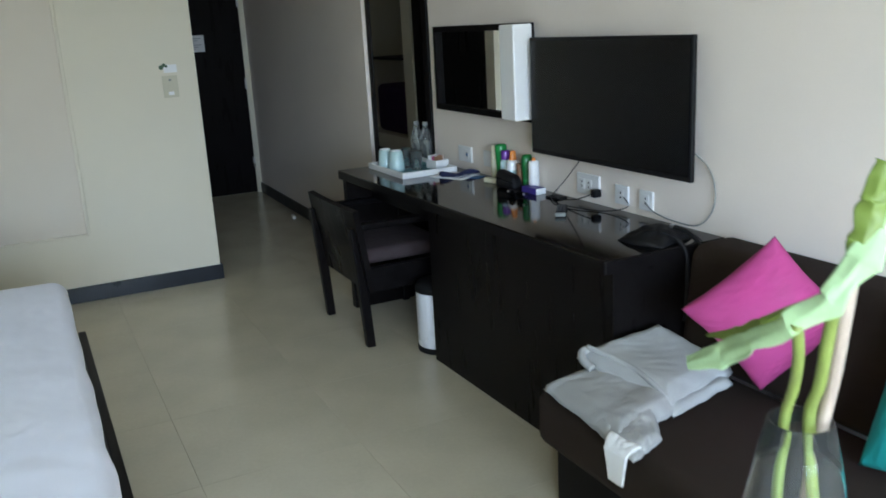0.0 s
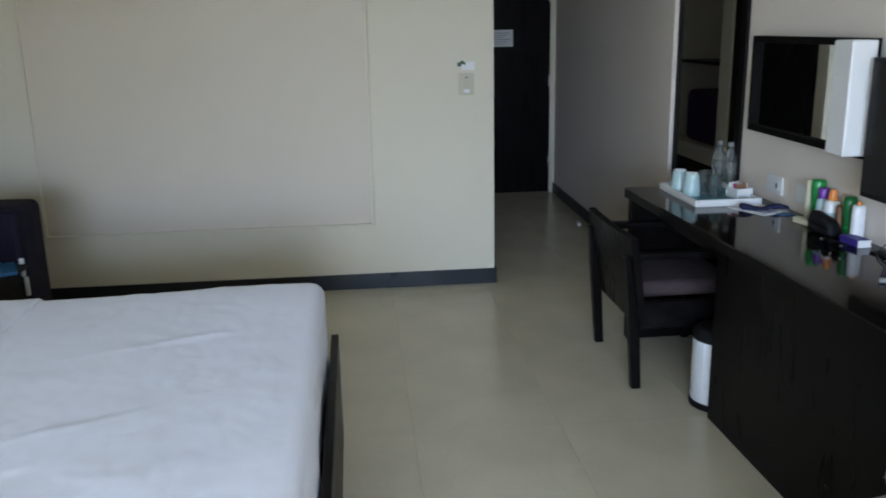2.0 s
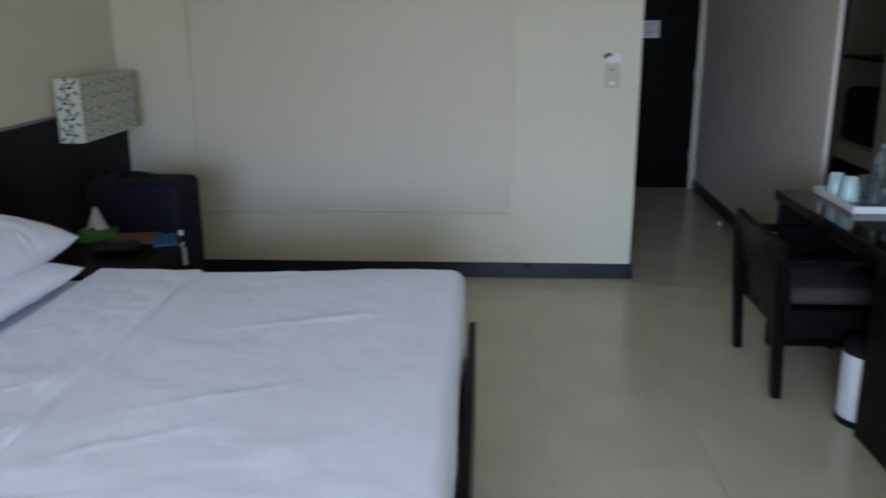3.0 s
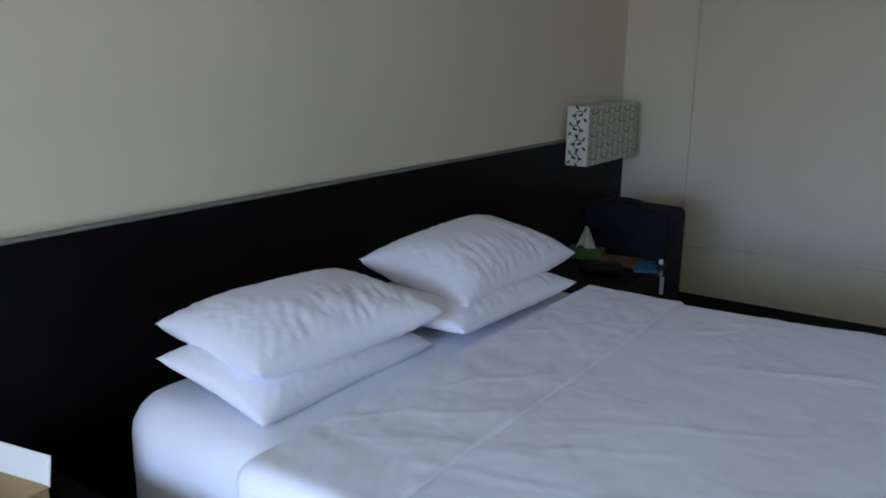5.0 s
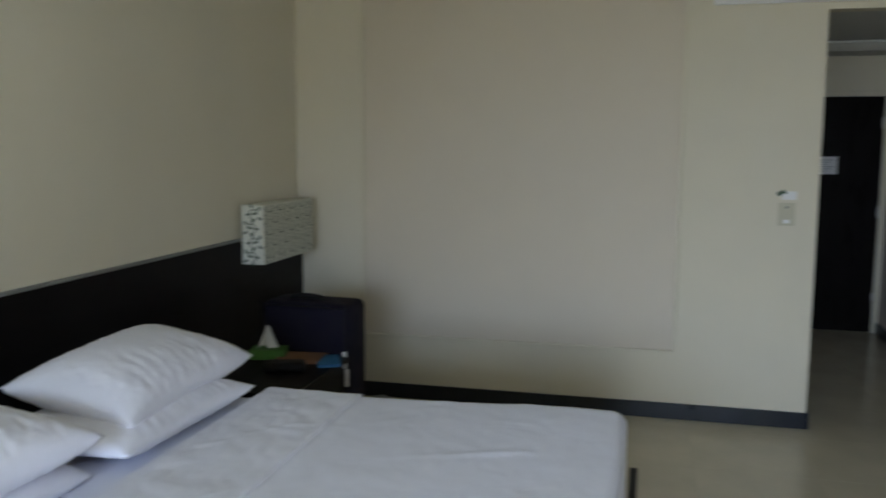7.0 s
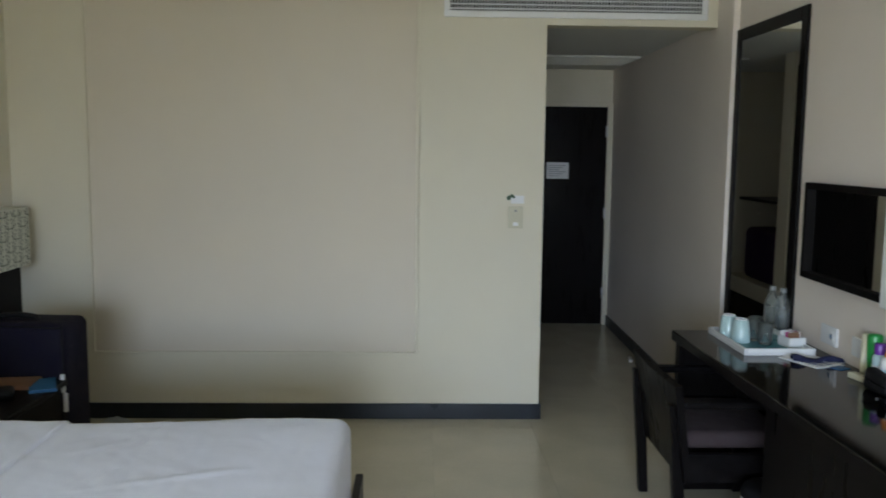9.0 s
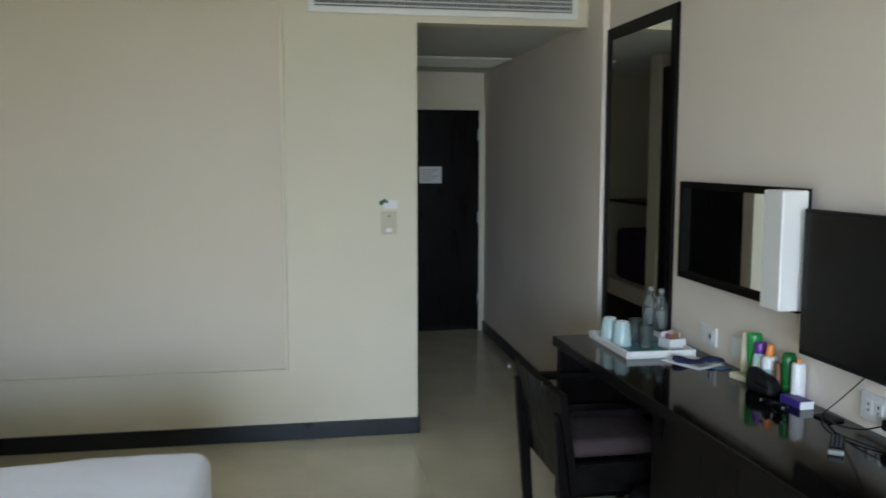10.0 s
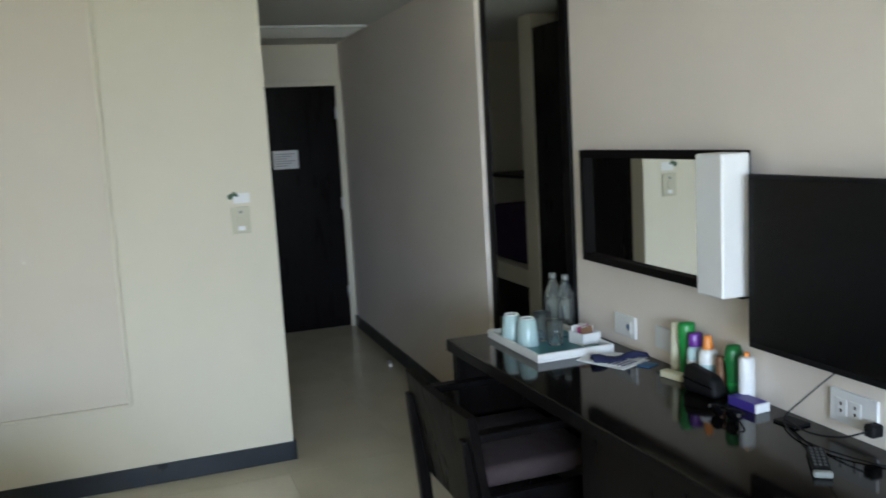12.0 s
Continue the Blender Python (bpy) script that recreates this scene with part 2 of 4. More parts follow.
def ngon_slab(outline, z0, z1, bevel=0.0):
    """An upright prism over an outline, its top edge rounded."""
    bm = bmesh.new()
    lo = [bm.verts.new((x, y, z0)) for x, y in outline]
    hi = [bm.verts.new((x, y, z1)) for x, y in outline]
    bm.faces.new(lo[::-1])
    top = bm.faces.new(hi)
    n = len(outline)
    for i in range(n):
        bm.faces.new((lo[i], lo[(i + 1) % n], hi[(i + 1) % n], hi[i]))
    bmesh.ops.recalc_face_normals(bm, faces=bm.faces)
    if bevel:
        bmesh.ops.bevel(bm, geom=list(top.edges), offset=bevel, segments=2, affect="EDGES", profile=0.5)
    return bm


def structure(name, bm, mat, label, category, smooth=False):
    return part(name, bm, mat, None, label, smooth, category, "structure")


# ---- the room's shell ----
XW, XT, XC, XD = -1.58, 2.525, 2.492, 2.545  # headboard wall, television wall, corridor wall near and far
YB, YD, YN = 5.50, 8.386, -3.00       # back wall, entrance door's wall, window wall
XO, ZO = 1.508, 2.335                 # edge and head of the opening to the corridor
ZC, ZK = 2.75, 2.36                  # ceilings of room and corridor

structure("floor", box(XW - 0.2, YN - 0.2, -0.12, XT + 0.2, YD + 0.2, -0.004), GROUT, "beige porcelain tiled floor with thin grey joints", "floor")
structure("wall_west", box(XW - 0.15, YN, 0, XW, YB + 0.12, ZC), GREIGE_WARM, "warm greige painted plaster wall behind the bed", "wall")
structure("wall_north", box(XW, YB, 0, XO, YB + 0.13, ZC), CREAM, "cream painted plaster wall with a framed panel", "wall")
structure("wall_north_header", box(XO, YB, ZO, XT, YB + 0.13, ZC), CREAM, "cream painted wall above the corridor opening", "wall")
structure("wall_east", box(XT, YN, 0, XT + 0.15, 5.232, ZC), GREIGE, "pale greige painted plaster wall behind the desk", "wall")
structure("wall_corridor_east", ngon_slab([(XC, 5.232), (XT + 0.15, 5.232), (XT + 0.15, YD), (XD, YD)], 0, ZC), GREIGE, "pale greige painted corridor wall", "wall")
structure("wall_corridor_end", box(XO - 0.9, YD, 0, XT + 0.15, YD + 0.15, ZC), CREAM, "cream painted wall round the entrance door", "wall")
structure("wall_corridor_back", box(XO - 0.9, YB + 0.13, 0, XO - 0.75, YD, ZC), CREAM, "cream painted back of the wardrobe niche", "wall")
structure("pillar_corridor", box(XO - 0.75, 6.75, 0, XO + 0.005, 6.93, ZK), CREAM, "cream painted pier beside the wardrobe niche", "wall")
structure("ceiling", box(XW - 0.15, YN, ZC, XT + 0.15, YB + 0.13, ZC + 0.1), CEILING, "white painted ceiling", "ceiling")
structure("ceiling_corridor", box(XO - 0.9, YB + 0.13, ZK, XD, YD, ZK + 0.1), CEILING, "white painted lowered corridor ceiling", "ceiling")
# window wall with a wide opening
wx0, wx1, wz0, wz1 = -1.05, 1.65, 0.15, 2.35
structure("wall_south", box(XW - 0.15, YN - 0.15, 0, wx0, YN, ZC), CREAM, "cream painted wall beside the window", "wall")
structure("wall_south_pier", box(wx1, YN - 0.15, 0, XT + 0.15, YN, ZC), CREAM, "cream painted wall beside the window", "wall")
structure("wall_south_head", box(wx0, YN - 0.15, wz1, wx1, YN, ZC), CREAM, "cream painted wall above the window", "wall")
structure("wall_south_sill", box(wx0, YN - 0.15, 0, wx1, YN, wz0), CREAM, "cream painted window parapet", "wall")
win = structure("window_1", box(wx0, YN - 0.11, wz0, wx1, YN - 0.05, wz0 + 0.06), ALU, "wide white aluminium framed window", "window")
part("window_frame", box(wx0, YN - 0.11, wz1 - 0.06, wx1, YN - 0.05, wz1), ALU, win)
for x in (wx0, (wx0 + wx1) / 2 - 0.03, wx1 - 0.06):
    part("mullion", box(x, YN - 0.11, wz0 + 0.06, x + 0.06, YN - 0.05, wz1 - 0.06), ALU, win)
for x0, x1 in ((wx0 + 0.06, (wx0 + wx1) / 2 - 0.03), ((wx0 + wx1) / 2 + 0.03, wx1 - 0.06)):
    pane = part("pane", box(x0, YN - 0.085, wz0 + 0.06, x1, YN - 0.079, wz1 - 0.06), GLASS, win)
    pane.visible_shadow = False
structure("ground", box(-300, -300, -0.6, 300, 300, -0.5), GRASS, "green lawn outside the window", "ground")

# skirting
SK = 0.094
structure("baseboard_north", box(XW, YB - 0.014, 0, XO, YB, SK, 0.002), BASE, "blue-black skirting tile along the panelled wall", "baseboard")
structure("baseboard_reveal", box(XO, YB - 0.014, 0, XO + 0.014, YB + 0.13, SK, 0.002), BASE, "blue-black skirting tile at the opening", "baseboard")
structure("baseboard_west", box(XW, YN, 0, XW + 0.014, YB - 0.014, SK, 0.002), BASE, "blue-black skirting tile behind the bed", "baseboard")
structure("baseboard_corridor", ngon_slab([(XC - 0.014, 5.232), (XC, 5.232), (XD, YD - 0.052), (XD - 0.014, YD - 0.052)], 0, SK, 0.002), BASE, "blue-black skirting tile along the corridor", "baseboard")
structure("baseboard_east", box(XT - 0.014, YN, 0, XT, 5.232, SK, 0.002), BASE, "blue-black skirting tile behind the desk", "baseboard")

# framed panel on the back wall
panel = thing("wall_panel", "rosy beige painted panel edged with a thin moulding", "wall panel", (0, YB, 0))
PX0, PX1, PZ0, PZ1 = -1.125, 0.757, 0.413, 2.52
part("board", box(PX0, -0.010, PZ0, PX1, -0.001, PZ1), PANEL, panel)
for x0, z0, x1, z1 in ((PX0, PZ0 - 0.014, PX1, PZ0), (PX0, PZ1, PX1, PZ1 + 0.008), (PX1, PZ0 - 0.012, PX1 + 0.020, PZ1 + 0.008), (PX0 - 0.008, PZ0 - 0.012, PX0, PZ1 + 0.008)):
    part("moulding", box(x0, -0.030, z0, x1, -0.001, z1, 0.004), CREAM, panel)

# air outlet above the opening
vent = thing("air_grille", "white air-conditioning grille with dark louvres", "vent", (0, YB, 0))
VX0, VX1, VZ0, VZ1 = 0.912, 2.432, 2.372, 2.62
part("backing", box(VX0 + 0.03, -0.006, VZ0 + 0.03, VX1 - 0.03, -0.001, VZ1 - 0.03), BLACK, vent)
for x0, z0, x1, z1 in ((VX0, VZ0, VX1, VZ0 + 0.035), (VX0, VZ1 - 0.035, VX1, VZ1), (VX0, VZ0 + 0.035, VX0 + 0.035, VZ1 - 0.035), (VX1 - 0.035, VZ0 + 0.035, VX1, VZ1 - 0.035)):
    part("frame", box(x0, -0.022, z0, x1, -0.001, z1, 0.004), WHITE, vent)
for k in range(7):
    z = VZ0 + 0.045 + k * 0.025
    part("slat", box(VX0 + 0.035, -0.016, z, VX1 - 0.035, -0.007, z + 0.006), METAL_WHITE, vent)
fin = None
for k in range(84):
    x = VX0 + 0.044 + k * 0.0172
    if fin is None:
        fin = part("fin", box(-0.0022, -0.014, VZ0 + 0.036, 0.0022, -0.0075, VZ1 - 0.036), METAL_WHITE, vent)
        fin.location.x = x
    else:
        o = new("fin", fin.data)
        o.parent, o.location.x = vent, x

# ---- corridor ----
door = structure("door_1", box(1.575, YD - 0.045, 0.008, 2.494, YD - 0.002, 2.02, 0.003), WENGE_UP, "dark wenge entrance door, closed, with a white notice", "door")
part("door_frame", box(2.496, YD - 0.05, 0, XD, YD - 0.001, 2.065, 0.003), CREAM, door, "cream painted door jamb")
part("door_frame", box(XO, YD - 0.05, 0, 1.573, YD - 0.001, 2.065, 0.003), CREAM, door, "cream painted door jamb")
part("door_head", box(1.573, YD - 0.05, 2.022, 2.496, YD - 0.001, 2.065, 0.003), CREAM, door, "cream painted door head")
for z in (0.25, 1.0, 1.75):
    part("hinge", box(2.482, YD - 0.053, z, 2.500, YD - 0.046, z + 0.1, 0.002), STEEL, door, "brushed steel hinge")
handle = part("handle", tube([(1.63, YD - 0.045, 1.0), (1.63, YD - 0.1, 1.0), (1.66, YD - 0.105, 1.0), (1.75, YD - 0.105, 1.0)], 0.010), STEEL, door, "brushed steel lever handle", True)
part("notice", box(1.945, YD - 0.050, 1.365, 2.148, YD - 0.046, 1.514, 0.0), PAPER, door, "white printed notice")
for k in range(6):
    part("print_line", box(1.965, YD - 0.0512, 1.388 + k * 0.019, 2.06 + 0.06 * ((k * 7) % 3) / 2, YD - 0.0502, 1.394 + k * 0.019), INK, door)

hatch = thing("ceiling_hatch", "white louvred grille in the corridor ceiling", "vent", (0, 0, ZK))
HX0, HX1, HY0, HY1 = 1.68, 2.50, 7.22, 7.72
for x0, y0, x1, y1 in ((HX0, HY0, HX1, HY0 + 0.03), (HX0, HY1 - 0.03, HX1, HY1), (HX0, HY0 + 0.03, HX0 + 0.03, HY1 - 0.03), (HX1 - 0.03, HY0 + 0.03, HX1, HY1 - 0.03), ((HX0 + HX1) / 2 - 0.01, HY0 + 0.03, (HX0 + HX1) / 2 + 0.01, HY1 - 0.03)):
    part("frame", box(x0, y0, -0.018, x1, y1, -0.001, 0.003), CEILING, hatch)
part("backing", box(HX0 + 0.03, HY0 + 0.03, -0.004, HX1 - 0.03, HY1 - 0.03, -0.001), CEILING, hatch)
for k in range(10):
    o = part("slat", box(HX0 + 0.032, -0.001, -0.012, HX1 - 0.032, 0.001, 0.012), CEILING, hatch)
    o.matrix_local = pose(0, HY0 + 0.055 + k * 0.05, -0.016, 48, 0, 0)

closet = thing("wardrobe_door", "tall dark wenge wardrobe sliding door", "wardrobe", (XO - 0.05, 0, 0))
part("leaf", box(0.0, 5.632, 0.01, 0.04, 6.745, 2.26, 0.003), WENGE_UP, closet)

niche = thing("open_shelves", "open wardrobe niche with dark rail and white shelves", "shelf", (XO - 0.75, 0, 0))
part("rail_board", box(0.0, 6.93, 1.19, 0.5, YD, 1.215, 0.002), WENGE, niche)
part("shelf", box(0.0, 6.93, 0.36, 0.6, YD, 0.50, 0.004), CREAM, niche, "cream painted low bench")
part("plinth", box(0.0, 6.93, 0.0, 0.55, YD, 0.36, 0.002), WENGE, niche)
bag = thing("travel_bag", "dark violet nylon travel bag on the niche bench", "bag", (XO - 0.42, 7.55, 0.50))
part("body", box(-0.2, -0.60, 0.0, 0.2, 0.60, 0.46, 0.06, seg=4), BAG, bag, smooth=True)

# ---- switch plate ----
switch = thing("light_switch", "ivory switch plate with a small printed sticker above", "switch", (0, YB, 0))
part("plate", box(1.302, -0.010, 1.160, 1.390, -0.001, 1.288, 0.003), IVORY, switch)
part("rocker", box(1.330, -0.016, 1.205, 1.362, -0.010, 1.245, 0.002), IVORY, switch)
part("indicator", box(1.338, -0.0125, 1.257, 1.354, -0.0102, 1.269, 0.001), CAP, switch, "small grey indicator")
part("rocker", box(1.330, -0.014, 1.175, 1.362, -0.0102, 1.195, 0.001), WHITE, switch)
part("sticker", box(1.318, -0.003, 1.305, 1.395, -0.001, 1.352), PAPER, switch, "white sticker with a green sprig")
for x, z, r in ((1.305, 1.338, 0.014), (1.322, 1.350, 0.011), (1.335, 1.343, 0.008)):
    part("sprig", lathe([(0, 0.0), (r, 0.0), (r, 0.0012), (0, 0.0012)], 10), SPRIG, switch).matrix_local = pose(x, -0.003, z, 90, 0, 0)

# ---- headboard and bed ----
headboard = thing("headboard", "long dark wenge headboard panel with a pale top edge", "headboard", (XW, 0, 0))
part("panel", box(0.001, -0.45, 0.10, 0.030, YB - 0.001, 1.072, 0.002), WENGE, headboard)
part("capping", box(0.001, -0.45, 1.073, 0.032, YB - 0.001, 1.083, 0.002), CAP, headboard, "pale metal capping strip")

BX0, BX1, BY0, BY1, BZ = -1.36, 0.556, 1.52, 3.325, 0.685
bed = thing("bed_frame", "dark wenge bed frame with a low foot rail", "bed", (0, 0, 0))
part("foot_rail", box(0.568, BY0 - 0.02, 0.10, 0.594, BY1 + 0.015, 0.50, 0.004), WENGE, bed)
part("side_rail", box(BX0, BY0 - 0.02, 0.16, 0.566, BY0 + 0.015, 0.36, 0.004), WENGE, bed)
part("side_rail", box(BX0, BY1 - 0.02, 0.16, 0.566, BY1 + 0.015, 0.36, 0.004), WENGE, bed)
part("slat_base", box(BX0, BY0 + 0.016, 0.30, 0.566, BY1 - 0.021, 0.36), WENGE, bed)
for x in (-1.34, 0.5):
    for y in (BY0 + 0.02, BY1 - 0.08):
        part("leg", box(x, y, 0, x + 0.06, y + 0.06, 0.30, 0.004), WENGE_UP, bed)


def fold_over(a0, a1, drop, r, u):
    """Place and fall along one side of a cloth that lies on a0..a1 and hangs by drop at both ends."""
    arc = math.pi / 2 * r
    s = u * (a1 - a0 - 2 * r + 2 * (arc + drop)) - (arc + drop)
    n = a1 - a0 - 2 * r
    if 0 <= s <= n:
        return a0 + r + s, 0.0
    e = -s if s < 0 else s - n
    side = -1 if s < 0 else 1
    base = a0 + r if s < 0 else a1 - r
    if e < arc:
        return base + side * r * math.sin(e / r), r * (1 - math.cos(e / r))
    return base + side * r, r + e - arc


CREASES = ((-0.46, 2.93, 0.15, 0.16), (-0.50, 2.86, -0.25, 0.14), (-0.60, 1.95, 0.7, 0.2), (-0.46, 1.86, 0.45, 0.16), (-0.30, 1.80, 0.3, 0.2), (0.10, 2.80, 0.30, 0.20), (0.20, 2.83, 0.20, 0.12), (0.02, 2.30, 0.5, 0.22), (-0.15, 2.05, 0.6, 0.18), (-0.62, 2.75, 0.9, 0.18), (-0.55, 2.25, 1.0, 0.16))


def bedding(x0, x1, y0, y1, top, drop, r, wave, seed, nx=90, ny=80, band=None):
    def f(u, v):
        x, dx = fold_over(x0, x1, drop, r, u)
        y, dy = fold_over(y0, y1, drop, r, v)
        d = min(drop + r, (dx ** 3 + dy ** 3) ** (1 / 3))
        rc = 0.055 if wave > 0.005 else 0.16
        cx, cy = min(max(x, x0 + rc), x1 - rc), min(max(y, y0 + rc), y1 - rc)
        ox, oy = x - cx, y - cy
        if ox and oy:
            k = max(abs(ox), abs(oy)) / math.hypot(ox, oy)
            x, y = cx + ox * k, cy + oy * k
        flat = max(0.0, 1 - d / r)
        w = noise.noise(Vector((x * 2.2 + seed, y * 1.6, 0.3))) * 0.8 + max(0.0, noise.noise(Vector((x * 2.6 + y * 1.5, y * 4.0 - x * 2.2, seed))) - 0.12) * 1.1 * abs(noise.noise(Vector((x * 7 + y * 3, y * 13 - x * 9, seed + 2)))) + noise.noise(Vector((x * 6 - y * 4, y * 9 + x * 7, seed + 4))) * 0.10
        hang = noise.noise(Vector((x * 6 + y * 6, seed, d * 1.5))) * 0.010 * (1 - flat)
        w += (0.04 + 0.45 * abs(noise.noise(Vector((y * 2.6, 7, seed))))) * math.exp(-((x + 0.392 + 0.012 * noise.noise(Vector((y * 4, 2, seed)))) / 0.013) ** 2) * flat
        crumple = abs(noise.noise(Vector((x * 8 + y * 3 + seed, y * 6 - x * 2, 1.7)))) + 0.5 * abs(noise.noise(Vector((x * 17, y * 14 + x * 5, seed))))
        w += 0.75 * crumple * (1.0 if x < -0.39 else 0.45) * flat * min(1.0, wave / 0.009)
        for cx, cy, ca, cl in CREASES:
            p, q = (x - cx) * math.cos(ca) + (y - cy) * math.sin(ca), -(x - cx) * math.sin(ca) + (y - cy) * math.cos(ca)
            w += 0.34 * math.exp(-(p / cl) ** 2) * math.exp(-((q - 0.03 * noise.noise(Vector((p * 7, cx, cy)))) / 0.010) ** 2) * flat
        rise = 0.020 * math.exp(-((y - y1) / 0.55) ** 2) * min(1.0, max(0.0, (x + 0.45) / 0.8))
        return (x + hang, y + hang, top - d + rise + wave * w * (0.25 + 0.75 * flat))
    if band is None:
        return sheet(nx, ny, f)
    arc = math.pi / 2 * r
    total = x1 - x0 - 2 * r + 2 * (arc + drop)
    u0, u1 = [(b - x0 - r + arc + drop) / total for b in band]
    mid = (y0 + y1) / 2

    def lifted(u, v):
        x, y, z = f(u0 + (u1 - u0) * u, v)
        out = max(-1, min(1, (y - mid) / (y1 - mid)))
        edge = 0.007 * min(1, (1 - u) * 40)
        return (x + 0.006 * noise.noise(Vector((y * 5, 3, 1))) * u, y + 0.004 * out ** 9, z + 0.0015 + edge)
    return sheet(nx, ny, lifted)


mattress = thing("mattress", "thick mattress in a fitted white sheet on the bed frame", "mattress", (0, 0, 0))
part("body", box(BX0 + 0.01, BY0 + 0.11, 0.365, BX1 - 0.05, BY1 - 0.03, BZ - 0.03, 0.09, seg=5), LINEN, mattress, smooth=True)
part("fitted_sheet", bedding(BX0, BX1 - 0.02, BY0 + 0.085, BY1 - 0.012, BZ - 0.014, 0.24, 0.10, 0.003, 2.0), LINEN, mattress, smooth=True)

spread = part("bedspread", bedding(-0.79, BX1, BY0, BY1, BZ + 0.004, 0.24, 0.042, 0.009, 9.0, 260, 150), LINEN, None, "creased white cotton bedspread over the mattress", True, "bedspread")
part("turned_down_fold", bedding(-0.79, BX1, BY0, BY1, BZ + 0.004, 0.24, 0.042, 0.009, 9.0, 70, 150, (-0.752, -0.385)), LINEN, spread, "turned down white cotton fold", True)


def pillow_mesh(a, b, h, seed):
    """A plump pillow with drawn-out corners and creases that run in from its edges."""
    bm = bmesh.new()
    n, m = 48, 76
    sides = []
    for s in (1, -1):
        g = []
        for i in range(n + 1):
            row = []
            for j in range(m + 1):
                u, v = 2 * i / n - 1, 2 * j / m - 1
                x = a * u * (1 - 0.07 * (1 - v * v) * abs(u))
                y = b * v * (1 - 0.06 * (1 - u * u) * abs(v))
                e = max(0.0, (1 - u ** 4)) ** 0.48 * max(0.0, (1 - v ** 4)) ** 0.48 * (0.72 + 0.28 * (1 - u * u) * (1 - v * v))
                rim = 1 - e
                fold = noise.noise(Vector((u * 2.2 + seed, v * 2.2, s))) * 0.05 + (noise.noise(Vector((u * 4 + seed, v * 13 + u * 5, s * 3))) * 0.15 + noise.noise(Vector((u * 8 + seed, v * 24 - u * 7, s * 5))) * 0.09) * (0.02 + rim) + 0.15 * max(0.0, u) * (1 - abs(v) ** 3) * noise.noise(Vector((u * 2.5 + seed, v * 13 + u * 2.5, s * 7)))
                row.append((x, y, s * h * e * (1 + fold) + (0.014 * noise.noise(Vector((u * 2, v * 2, seed))) if rim > 0.98 else 0)))
            g.append(row)
        sides.append(g)
    top = [[bm.verts.new(p) for p in r] for r in sides[0]]
    low = [[top[i][j] if i in (0, n) or j in (0, m) else bm.verts.new(sides[1][i][j]) for j in range(m + 1)] for i in range(n + 1)]
    for i in range(n):
        for j in range(m):
            bm.faces.new((top[i][j], top[i + 1][j], top[i + 1][j + 1], top[i][j + 1]))
            bm.faces.new((low[i][j + 1], low[i + 1][j + 1], low[i + 1][j], low[i][j]))
    return bm


for k, (x, y, z, rx, ry, rz, hh, a, b) in enumerate(((-1.055, 2.047, 0.732, 0, 12, 0, 0.074, 0.20, 0.358), (-1.075, 2.073, 0.822, 1, 2, -8, 0.100, 0.236, 0.337), (-1.0, 2.80, 0.742, 0, 0, -2, 0.072, 0.248, 0.366), (-1.031, 2.898, 0.845, 2, 10, 0, 0.104, 0.225, 0.378))):
    p = part("pillow", pillow_mesh(a, b, hh, 3.1 * k + 1), LINEN, None, ("plump white pillow on top of another" if k % 2 else "white pillow lying on the mattress under another"), True, "pillow", group="pillows on the bed")
    p.matrix_world = pose(x, y, z, rx, ry, rz)


# ---- bedside ----
def nightstand(at, label):
    t = thing("nightstand", label, "nightstand", at, group="nightstands beside the bed")
    part("top", box(0, 0, 0.525, 0.72, 0.70, 0.55, 0.004), WENGE, t)
    part("body", box(0.01, 0.01, 0.08, 0.68, 0.69, 0.524, 0.003), WENGE, t)
    part("drawer", box(0.681, 0.02, 0.33, 0.698, 0.68, 0.51, 0.003), WENGE, t)
    part("drawer", box(0.681, 0.02, 0.13, 0.698, 0.68, 0.315, 0.003), WENGE, t)
    part("plinth", box(0.02, 0.03, 0, 0.62, 0.67, 0.079), WENGE, t)
    return t


nightstand((-1.545, 3.655, 0), "dark wenge nightstand strewn with small things beside the bed")
nightstand((-1.545, 0.72, 0), "dark wenge nightstand with open box beside the bed")


def scroll(bm, place, size, flip):
    """One printed sprig: a curled stem and five small leaves, laid on a plane by place(a, b)."""
    def poly(pts):
        bm.faces.new([bm.verts.new(place(a * flip * size, b * size)) for a, b in pts])

    turns = [(0.10 + 0.30 * k / 16, -0.6 + 4.6 * k / 16) for k in range(17)]
    for (r0, a0), (r1, a1) in zip(turns, turns[1:]):
        w = 0.035
        poly([((r0 - w) * math.cos(a0), (r0 - w) * math.sin(a0)), ((r0 + w) * math.cos(a0), (r0 + w) * math.sin(a0)), ((r1 + w) * math.cos(a1), (r1 + w) * math.sin(a1)), ((r1 - w) * math.cos(a1), (r1 - w) * math.sin(a1))])
    for k, (cx, cy, a) in enumerate(((0.0, 0.0, 0.4), (0.30, 0.30, 1.0), (-0.22, 0.46, 2.2), (-0.42, -0.05, 3.4), (-0.16, -0.46, 4.6), (0.34, -0.30, 5.6))):
        l, w = 0.17, 0.085
        ring = [(l * math.cos(t), w * math.sin(t)) for t in [2 * math.pi * q / 8 for q in range(8)]]
        poly([(cx + x * math.cos(a) - y * math.sin(a), cy + x * math.sin(a) + y * math.cos(a)) for x, y in ring])


